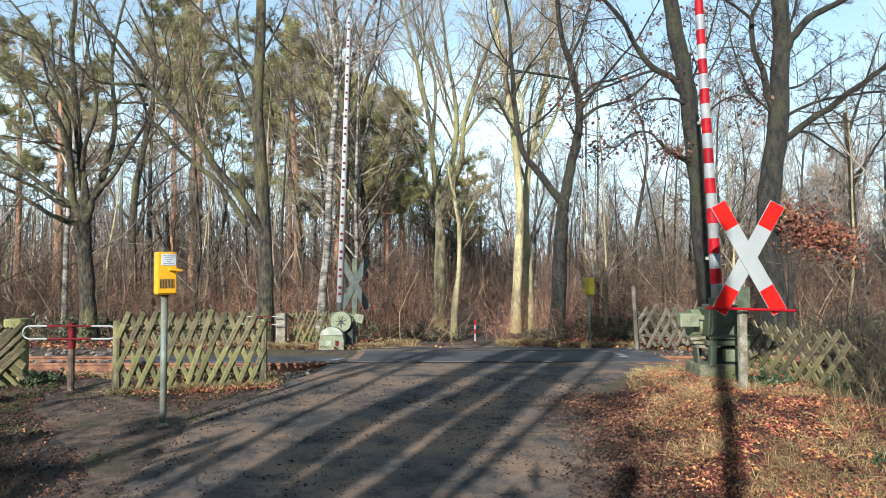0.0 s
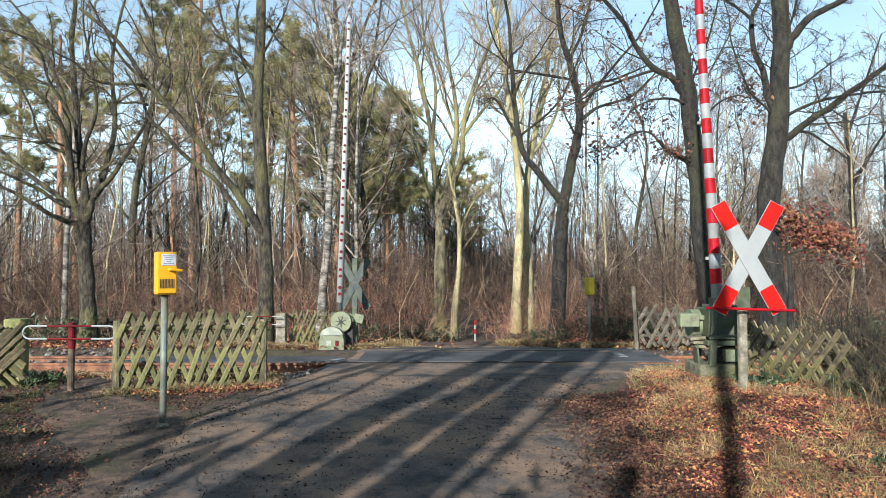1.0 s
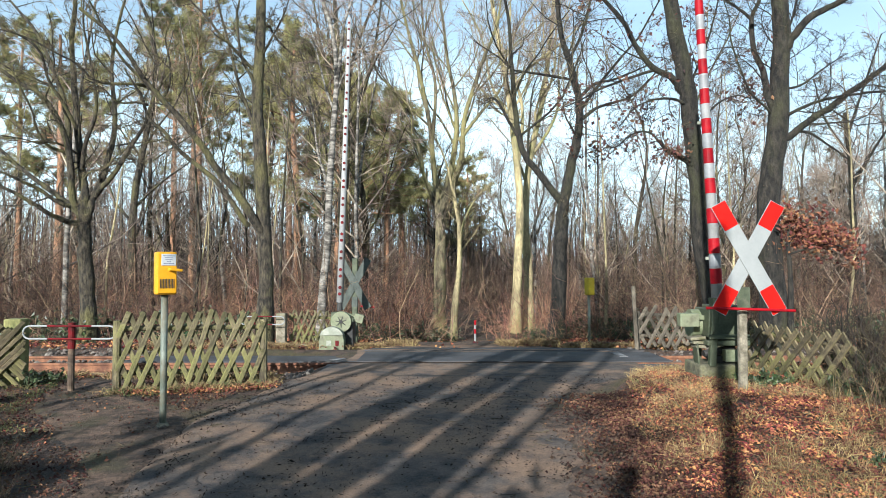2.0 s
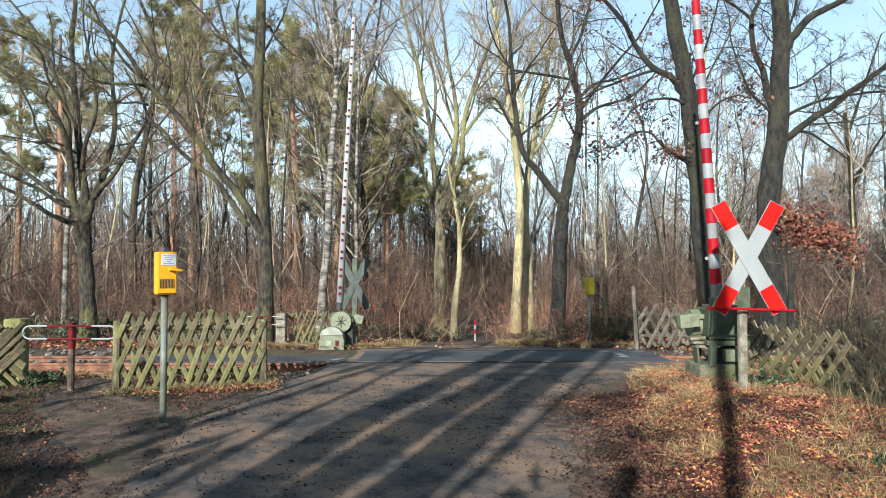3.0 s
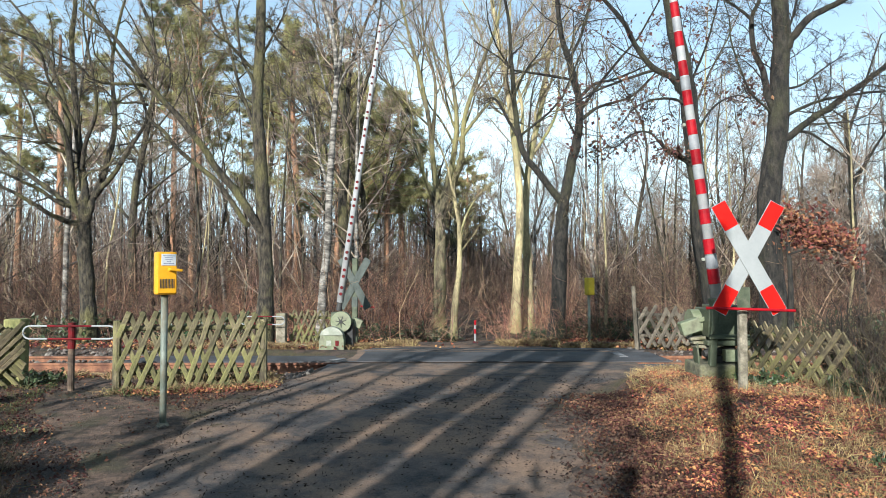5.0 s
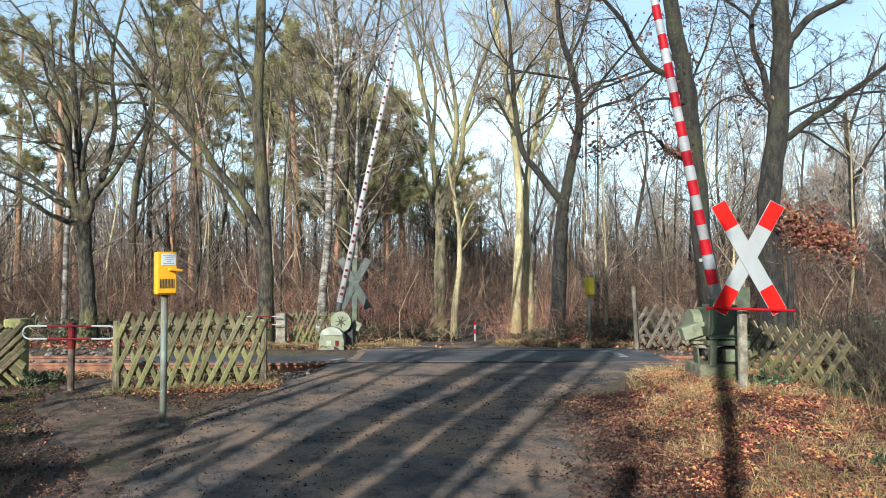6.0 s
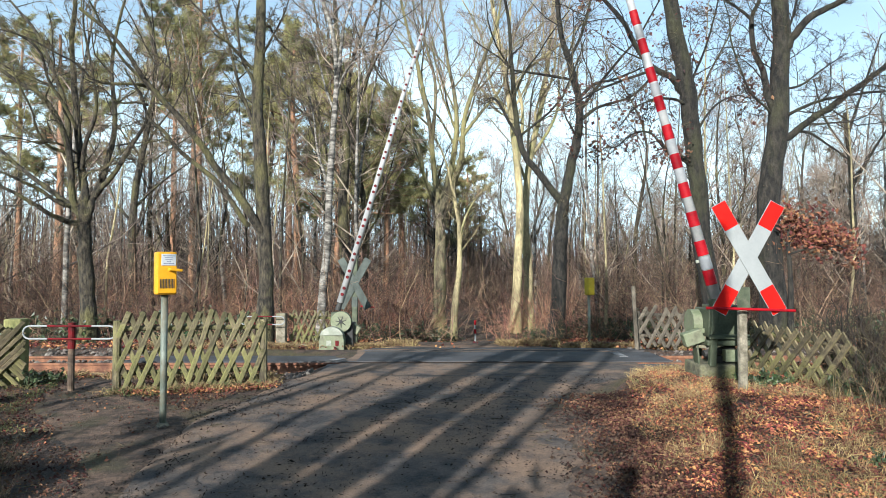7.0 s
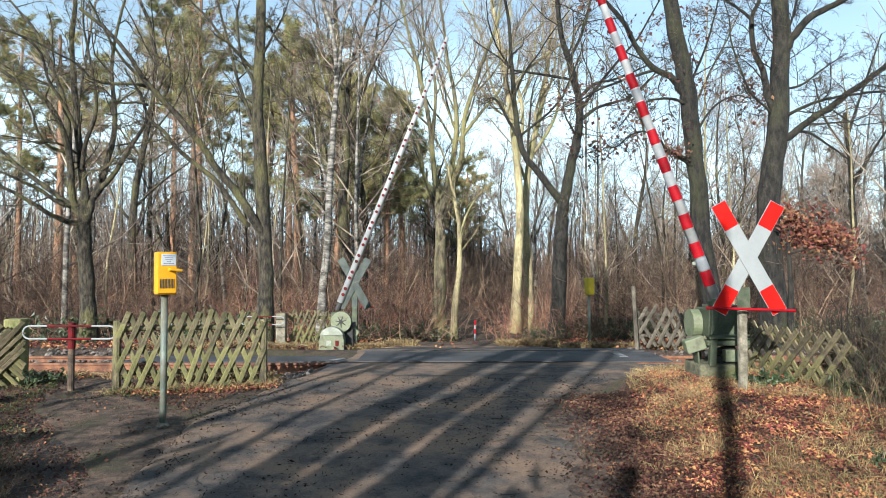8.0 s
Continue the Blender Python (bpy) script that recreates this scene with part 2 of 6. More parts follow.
def raw(name, verts, faces, mats, parent=None, label="", smooth=False):
    me = bpy.data.meshes.new(name)
    me.from_pydata(verts, [], faces)
    for m in (mats if isinstance(mats, (list, tuple)) else [mats]):
        me.materials.append(m)
    if smooth:
        me.polygons.foreach_set("use_smooth", [True] * len(me.polygons))
    ob = new(name, me)
    if parent is not None:
        ob.parent = parent
    return tagged(ob, label)


def box(bm, size, at, rot=(0, 0, 0), bevel=0.006):
    m = pose(*at, *rot) @ Matrix.Diagonal((*size, 1))
    r = bmesh.ops.create_cube(bm, size=1, matrix=m)
    if bevel:
        edges = list({e for v in r["verts"] for e in v.link_edges})
        bmesh.ops.bevel(bm, geom=edges, offset=bevel, segments=2, affect="EDGES", profile=0.5)
    return bm


def rod(bm, a, b, r0, r1=None, sides=12, cap=True):
    a, b = Vector(a), Vector(b)
    r1 = r0 if r1 is None else r1
    q = (b - a).to_track_quat("Z", "Y").to_matrix().to_4x4()
    m = Matrix.Translation((a + b) / 2) @ q
    bmesh.ops.create_cone(bm, cap_ends=cap, segments=sides, radius1=r0, radius2=r1, depth=(b - a).length, matrix=m)
    return bm


def slab(bm, outline, thick, m=Matrix()):
    """A flat plate with the outline in x and z, from y = 0 to y = thick."""
    front = [bm.verts.new(m @ Vector((x, 0, z))) for x, z in outline]
    back = [bm.verts.new(m @ Vector((x, thick, z))) for x, z in outline]
    bm.faces.new(front)
    bm.faces.new(back[::-1])
    for i in range(len(front)):
        j = (i + 1) % len(front)
        bm.faces.new((front[j], front[i], back[i], back[j]))
    bmesh.ops.recalc_face_normals(bm, faces=bm.faces)
    return bm


def smooth01(a, b, v):
    t = max(0.0, min(1.0, (v - a) / (b - a)))
    return t * t * (3 - 2 * t)


def ground_z(x, y):
    z = 0.1 * smooth01(4.2, 7.0, y) + 0.03 * smooth01(7.5, 9, y)
    z -= 0.18 * smooth01(11.6, 14.0, y) + 0.5 * smooth01(14.2, 20.0, y)
    z += 0.21 * smooth01(1.7, 2.7, x) * smooth01(3.6, 6.0, y) * (1 - smooth01(7.9, 9.0, y))
    off = max(smooth01(2.0, 3.0, x), smooth01(-3.0, -4.2, x), smooth01(14.5, 17, y)) * (1 - 0.8 * smooth01(8.6, 9.4, y) * (1 - smooth01(12, 13, y)))
    z += off * 0.07 * (noise.noise(Vector((x * 0.7, y * 0.7, 3.1))) + 0.5 * noise.noise(Vector((x * 2.3, y * 2.3, 1.1))))
    bed = smooth01(8.7, 9.4, y) * (1 - smooth01(12.3, 12.9, y)) * max(smooth01(2.9, 3.5, x), smooth01(-1.6, -2.2, x))
    z -= 0.16 * bed
    return z


def sheet(name, xs, ys, mat, lift=0.0, left=None, right=None, label="", amp=0.0):
    """A strip of surface that follows the ground, between two edges given along y."""
    verts, faces = [], []
    for y in ys:
        for i, u in enumerate(xs):
            x = u if left is None else left(y) + (right(y) - left(y)) * u
            z = ground_z(x, y) + lift
            if left is not None and i in (0, len(xs) - 1):
                z -= lift + 0.03
            verts.append((x, y, z + amp * noise.noise(Vector((x * 3, y * 3, 7)))))
    w = len(xs)
    for j in range(len(ys) - 1):
        for i in range(w - 1):
            a = j * w + i
            faces.append((a, a + 1, a + w + 1, a + w))
    ob = raw(name, verts, faces, mat, None, label, True)
    return tagged(ob, kind="structure")


def spread(lo, hi, near, far, centre):
    """Grid lines: fine near the centre, coarse far away."""
    out, v = [], 0.0
    s = near
    while v < hi - centre:
        out.append(centre + v)
        v += s
        s = min(far, s * (1.0 if v < 14 else 1.12))
    out.append(hi)
    low, v, s = [], 0.0, near
    while v < centre - lo:
        v += s
        s = min(far, s * (1.0 if v < 14 else 1.12))
        low.append(max(lo, centre - v))
    return sorted(set(low + out))


# ---- ground, road, track bed ----
sheet("ground", spread(-700, 700, 0.22, 80, 0.0), spread(-400, 900, 0.22, 80, 8.0), M_GROUND, -0.012,
      label="leaf-strewn brown woodland floor")


def piecewise(pts):
    def f(y):
        for (y0, x0), (y1, x1) in zip(pts, pts[1:]):
            if y <= y1:
                t = max(0.0, min(1.0, (y - y0) / (y1 - y0)))
                return x0 + (x1 - x0) * t
        return pts[-1][1]
    return f


def ragged(f, amp, seed):
    return lambda y: f(y) + amp * (noise.noise(Vector((y * 1.7, seed, 0))) + 0.6 * noise.noise(Vector((y * 6, seed, 4))))


road_left = piecewise([(-30, -2.0), (4, -2.2), (5.0, -2.35), (6.4, -2.45), (9.4, -1.9), (11, -1.55), (13.6, -1.6), (18, -1.3), (60, -0.4)])
road_right = piecewise([(-30, 1.0), (4.4, 1.2), (5.4, 1.4), (7.2, 1.5), (8.1, 1.95), (9.2, 2.7), (10.4, 3.2), (12.5, 3.35), (13.4, 2.6), (15, 1.6), (60, 1.2)])
rows_y = [-30 + i * 2 for i in range(16)] + [0.5 + i * 0.15 for i in range(94)]
sheet("road", [i / 24 for i in range(25)], rows_y, M_ASPHALT, 0.006, ragged(road_left, 0.06, 2), ragged(road_right, 0.08, 5),
      label="worn grey asphalt lane with dirt and leaves")
path_left = piecewise([(2, -2.2), (4.7, -2.5), (5.5, -3.0), (6.3, -3.7), (7, -4.3), (8.2, -4.6), (9.4, -4.3)])
path_right = piecewise([(2, -2.0), (5, -2.1), (6.4, -2.25), (7.0, -2.7), (7.6, -3.5), (8.2, -3.8), (9.4, -3.8)])
sheet("pavement", [i / 12 for i in range(13)], [2 + i * 0.12 for i in range(62)], M_DIRT, 0.002, ragged(path_left, 0.15, 8), ragged(path_right, 0.1, 3),
      label="trodden earth footpath leading to the turnstile", amp=0.008)
sheet("pavement", [i / 8 for i in range(9)], [1.0 + i * 0.1 for i in range(74)], M_DIRT, 0.016, ragged(lambda y: road_right(y) - 0.5 - 0.12 * math.sin(y * 2.1), 0.16, 11), ragged(lambda y: road_right(y) + 0.22, 0.1, 13),
      label="crumbling earth shoulder beside the asphalt", amp=0.01)
far_path = piecewise([(14.2, -1.9), (18, -0.7), (26, 0.4), (60, 1.0)])
sheet("pavement", [i / 10 for i in range(11)], [14.2 + i * 0.5 for i in range(40)], M_DIRT, 0.012, ragged(far_path, 0.2, 1), ragged(piecewise([(14.2, 2.9), (17, 1.7), (24, 1.8), (34, 2.0), (60, 2.6)]), 0.2, 6),
      label="earth forest track beyond the crossing")


# ---- the railway track ----
def rail_profile():
    return [(-0.062, 0), (0.062, 0), (0.062, 0.012), (0.012, 0.03), (0.012, 0.105), (0.034, 0.115), (0.034, 0.148), (-0.034, 0.148), (-0.034, 0.115), (-0.012, 0.105), (-0.012, 0.03), (-0.062, 0.012)]


def rail(y, z, skew):
    prof = rail_profile()
    verts, faces = [], []
    for x in (-60, -20, -6, 0, 6, 20, 60):
        verts += [(x, y + a + skew * x, z + b) for a, b in prof]
    n = len(prof)
    for j in range(6):
        for i in range(n):
            k = (i + 1) % n
            faces.append((j * n + i, (j + 1) * n + i, (j + 1) * n + k, j * n + k))
    faces += [tuple(range(n))[::-1], tuple(6 * n + i for i in range(n))]
    ob = raw("rail", verts, faces, [M_RUST, M_RAILTOP], None)
    for p in ob.data.polygons:
        if p.normal.z > 0.9 and p.center.z > z + 0.14:
            p.material_index = 1
    return tagged(ob, "rusty brown steel rail of the railway track", "rail", "rails of the track")


TRACK_SKEW = 0.006
rail(10.2, -0.012, TRACK_SKEW)
rail(11.64, -0.09, TRACK_SKEW)
bm = bmesh.new()
box(bm, (0.26, 2.6, 0.14), (0, 0, 0), bevel=0.01)
sleeper = part("sleeper", bm, M_SLEEPER)
tagged(sleeper, "dark tarred timber sleeper under the rails", "sleeper", "sleepers of the track")
sleeper.matrix_world = pose(-5.1, 10.92, -0.11, -2.9, 0, 0)
for i in range(1, 44):
    x = -5.1 - 0.62 * i if i < 22 else 3.9 + 0.62 * (i - 22)
    copy_thing(sleeper, pose(x, 10.92 + TRACK_SKEW * x, -0.11, -2.9, 0, 0.5 * math.sin(i * 7.0)))


def stones(name, n, place, size, mat, label, category, seed):
    rng = np.random.default_rng(seed)
    verts, faces = [], []
    for k in range(n):
        x, y, z = place(rng)
        s = size * (0.5 + rng.random())
        c = (rng.random((6, 3)) - 0.5) * 0.5 + np.array([(1, 0, 0), (-1, 0, 0), (0, 1, 0), (0, -1, 0), (0, 0, 0.8), (0, 0, -0.8)])
        b = len(verts)
        verts += [tuple(np.array((x, y, z)) + s * v) for v in c]
        faces += [(b + i, b + j, b + q) for i, j, q in ((0, 2, 4), (2, 1, 4), (1, 3, 4), (3, 0, 4), (2, 0, 5), (1, 2, 5), (3, 1, 5), (0, 3, 5))]
    ob = raw(name, verts, faces, mat)
    return tagged(ob, label, category, kind="stuff")


def bed_place(rng):
    x = rng.uniform(-9, -1.9) if rng.random() < 0.62 else rng.uniform(3.35, 9)
    y = rng.uniform(9.1, 12.8) if not -5 < x < 0 else rng.uniform(9.1, 10.1)
    return x, y, ground_z(x, y) + 0.01


stones("ballast", 3800, bed_place, 0.035, M_BALLAST, "grey-brown ballast stones of the track bed", "ballast", 4)

# the crossing deck between and beside the rails
for x0, x1, y0, y1, z0, z1 in ((-1.7, 3.45, 8.9, 10.12, 0.11, 0.13), (-4.9, -1.3, 10.3, 11.53, 0.14, 0.075), (-1.3, 3.45, 10.3, 11.53, 0.15, 0.143), (-1.35, 3.45, 11.73, 13.2, 0.142, 0.02)):
    bm = bmesh.new()
    pts = [(x0, y0, z0), (x1, y0, z0), (x1, y1, z1), (x0, y1, z1)]
    top = [bm.verts.new(p) for p in pts]
    low = [bm.verts.new((x, y, z - 0.2)) for x, y, z in pts]
    bm.faces.new(top)
    for i in range(4):
        j = (i + 1) % 4
        bm.faces.new((top[j], top[i], low[i], low[j]))
    bmesh.ops.recalc_face_normals(bm, faces=bm.faces)
    tagged(part("crossing_deck", bm, M_DECK), "dark smooth asphalt deck beside the rails", "road deck", kind="structure")
bm = bmesh.new()
box(bm, (0.13, 0.64, 0.006), (2.86, 11.15, 0.1485), (-0.33, 0, 0), 0)
tagged(part("road_marking", bm, M_LINE), "worn white edge line on the asphalt", kind="structure")
bm = bmesh.new()
box(bm, (0.11, 0.62, 0.006), (-1.58, 10.85, 0.115), (-3.03, 0, -22), 0)
tagged(part("road_marking", bm, M_LINE), "worn white edge line on the asphalt", kind="structure")


# tarred joints across the asphalt
for y, x0, x1 in ((8.93, -1.75, 2.45), (7.55, -0.2, 1.6)):
    verts, n = [], 40
    for k in range(n + 1):
        x = x0 + (x1 - x0) * k / n
        yy = y + 0.025 * noise.noise(Vector((x * 1.3, y, 2))) + 0.02 * x
        w = 0.011 + 0.009 * noise.noise(Vector((x * 3, y, 5)))
        verts += [(x, yy - w, ground_z(x, yy) + 0.01), (x, yy + w, ground_z(x, yy) + 0.01)]
    faces = [(2 * k, 2 * k + 2, 2 * k + 3, 2 * k + 1) for k in range(n)]
    tagged(raw("road_joint", verts, faces, M_BLACK), "dark tarred joint across the lane", kind="structure")


# ---- trees ----
def resample(pts, n, wob, rng):
    p = np.array(pts, float)
    p = np.vstack([2 * p[0] - p[1], p, 2 * p[-1] - p[-2]])
    out = []
    for u in np.linspace(0, len(pts) - 1.0001, n):
        i = int(u)
        t = u - i
        a, b, c, d = p[i], p[i + 1], p[i + 2], p[i + 3]
        out.append(0.5 * (2 * b + (c - a) * t + (2 * a - 5 * b + 4 * c - d) * t * t + (3 * b - a - 3 * c + d) * t ** 3))
    out = np.array(out)
    w = rng.normal(0, wob, out.shape)
    w[0] = 0
    return out + w


def sprout(P, R, m, t0, t1, angle, ratio, n, up, wob, rng, rmin=0.004, thick=0.55, flat=0.0, maxlen=9.0, slim=0.013):
    """Side shoots on a set of limbs: m on each, between the fractions t0 and t1."""
    B, N, _ = P.shape
    seg = np.linalg.norm(P[:, 1:] - P[:, :-1], axis=2).sum(1)
    t = (t0 + (t1 - t0) * (np.arange(m)[None, :] + rng.random((B, m))) / m)
    f = t * (N - 1)
    i = np.minimum(f.astype(int), N - 2)
    w = (f - i)[..., None]
    bi = np.arange(B)[:, None]
    base = P[bi, i] * (1 - w) + P[bi, i + 1] * w
    tan = P[bi, i + 1] - P[bi, i]
    tan /= np.linalg.norm(tan, axis=2, keepdims=True) + 1e-9
    rnd = rng.normal(size=tan.shape)
    rnd[..., 2] *= 1 - flat
    side = rnd - (rnd * tan).sum(2, keepdims=True) * tan
    side /= np.linalg.norm(side, axis=2, keepdims=True) + 1e-9
    a = np.radians(angle * (0.7 + 0.6 * rng.random((B, m))))[..., None]
    d = tan * np.cos(a) + side * np.sin(a)
    L = np.minimum(seg[:, None] * ratio * (1.05 - 0.6 * t) * (0.6 + 0.7 * rng.random((B, m))), maxlen)
    r0 = np.maximum((R[bi, i] * (1 - w[..., 0]) + R[bi, i + 1] * w[..., 0]) * thick, rmin)
    r0 = np.maximum(np.minimum(r0, L * slim), rmin)
    base, d, L, r0 = base.reshape(-1, 3), d.reshape(-1, 3), L.reshape(-1), r0.reshape(-1)
    out = [base]
    step = (L / (n - 1))[:, None]
    for k in range(n - 1):
        d = d + rng.normal(0, wob, d.shape)
        d[:, 2] += up
        d /= np.linalg.norm(d, axis=1, keepdims=True)
        out.append(out[-1] + d * step)
    rad = r0[:, None] * np.linspace(1, 0.35, n)[None, :]
    return np.stack(out, 1), np.maximum(rad, rmin * 0.6)


def tubes(sets):
    """Verts and faces of tubes: each set is (points BxNx3, radii BxN, sides)."""
    V, Fs, off = [], [], 0
    for P, R, s in sets:
        B, N, _ = P.shape
        T = np.empty_like(P)
        T[:, 1:-1] = P[:, 2:] - P[:, :-2]
        T[:, 0], T[:, -1] = P[:, 1] - P[:, 0], P[:, -1] - P[:, -2]
        T /= np.linalg.norm(T, axis=2, keepdims=True) + 1e-9
        ref = np.where(np.abs(T[:, :1, 2:3]) > 0.8, np.array([1.0, 0.2, 0]), np.array([0, 0.1, 1.0]))
        U = np.cross(T, np.broadcast_to(ref, T.shape))
        U /= np.linalg.norm(U, axis=2, keepdims=True) + 1e-9
        W = np.cross(T, U)
        a = np.arange(s) * 2 * np.pi / s
        ring = P[:, :, None] + R[:, :, None, None] * (np.cos(a)[None, None, :, None] * U[:, :, None] + np.sin(a)[None, None, :, None] * W[:, :, None])
        V.append(ring.reshape(-1, 3))
        idx = np.arange(B * N * s).reshape(B, N, s) + off
        nx = np.roll(idx, -1, axis=2)
        Fs.append(np.stack([idx[:, :-1], nx[:, :-1], nx[:, 1:], idx[:, 1:]], -1).reshape(-1, 4))
        off += B * N * s
    return np.vstack(V), np.vstack(Fs)


def quick(name, V, Fc, mat, parent=None, label="", smooth=True):
    me = bpy.data.meshes.new(name)
    k = Fc.shape[1]
    me.vertices.add(len(V))
    me.vertices.foreach_set("co", V.astype(np.float32).ravel())
    me.loops.add(Fc.size)
    me.loops.foreach_set("vertex_index", Fc.astype(np.int32).ravel())
    me.polygons.add(len(Fc))
    me.polygons.foreach_set("loop_start", np.arange(0, Fc.size, k, dtype=np.int32))
    me.polygons.foreach_set("use_smooth", np.full(len(Fc), smooth))
    me.update(calc_edges=True)
    me.materials.append(mat)
    ob = new(name, me)
    if parent is not None:
        ob.parent = parent
    return tagged(ob, label)


def leaf_cards(centres, size, rng, up=0.0, fold=0.25, flat=False, long=1.6):
    """Small folded leaves, two triangles pairs each."""
    n = len(centres)
    a = rng.normal(size=(n, 3))
    b = rng.normal(size=(n, 3))
    if flat:
        a[:, 2] *= 0.45
        b[:, 2] *= 0.45
    a /= np.linalg.norm(a, axis=1, keepdims=True)
    b -= (a * b).sum(1, keepdims=True) * a
    b /= np.linalg.norm(b, axis=1, keepdims=True)
    nrm = np.cross(a, b)
    if flat:
        nrm *= np.sign(nrm[:, 2:3])
    s = (size * (0.55 + 0.9 * rng.random((n, 1))))
    c = np.asarray(centres)
    v = np.stack([c - a * s * long * 0.5, c + b * s * 0.5 + nrm * s * fold, c + a * s * long * 0.5, c - b * s * 0.5 + nrm * s * fold], 1).reshape(-1, 3)
    i = np.arange(n)[:, None] * 4
    return v, np.vstack([i + np.array([0, 1, 2]), i + np.array([0, 2, 3])])


def tree(name, base, limbs, mat, label, seed, levels=((9, 0.55, 7), (8, 0.5, 5), (6, 0.55, 3)), twig=M_TWIG, up=0.04, angle=48, flat=0.0,
         leaves=0, t0=0.25, group="", fine=0.0045, crook=0.16, leaf=M_OAK_LEAF):
    """limbs: (radius at the foot, radius at the tip, control points relative to the base); the first is the trunk."""
    rng = np.random.default_rng(seed)
    e = thing(name, base, label, "tree", group)
    n = 22
    Ps, Rs = [], []
    for k, (r0, r1, pts) in enumerate(limbs):
        p = resample(pts, n, 0.2 * r1 if k else 0.07 * r1, rng)
        r = np.linspace(r0, r1, n) * (1.0 if k == 0 else 0.85)
        if k == 0:
            r[0] *= 1.5
            r[1] *= 1.12
            p[0, 2] -= 0.6
        r *= 1 + rng.normal(0, 0.03, n)
        Ps.append(p)
        Rs.append(r)
    P, R = np.array(Ps), np.array(Rs)
    if len(P) > 1:
        P1, R1 = P[1:], R[1:]
    else:
        P1, R1 = P, R
    top = P[:1, 11:], R[:1, 11:]
    sets, wood = [], []
    cur = [(P1, R1, t0)] + ([(top[0], top[1], 0.1)] if len(limbs) > 1 else [])
    for lv, (m, ratio, npts) in enumerate(levels):
        nxt = []
        for A, B, s in cur:
            C, D = sprout(A, B, m, s, 1.0, angle, ratio, npts, up if lv < 2 else up * 0.5, crook + 0.05 * lv, rng, rmin=fine * (2.2, 1.3, 1.0, 1.0)[lv], thick=0.5 if lv == 0 else 0.6, flat=flat)
            nxt.append((C, D, 0.15))
            (wood if lv == 0 else sets).append((C, D, 5 if lv == 0 else (4 if lv == 1 else 3)))
        cur = nxt
    if mat is M_BIRCH:
        sets, wood = wood + sets, []
    V, Fc = tubes([(P, R, 11)] + wood)
    quick("trunk", V, Fc, mat, e)
    if sets:
        V, Fc = tubes(sets)
        quick("crown", V, Fc, twig, e, "fine bare winter twigs")
    if leaves:
        tips = np.vstack([c[0][:, -1] for c in cur])
        tips = tips[rng.choice(len(tips), min(leaves, len(tips)), replace=False)]
        cl = np.vstack([tips + rng.normal(0, 0.08, tips.shape) for _ in range(3)])
        V, Fc = leaf_cards(cl, 0.04, rng)
        quick("foliage", V, Fc, leaf, e, "withered brown leaves still hanging", False)
    return e


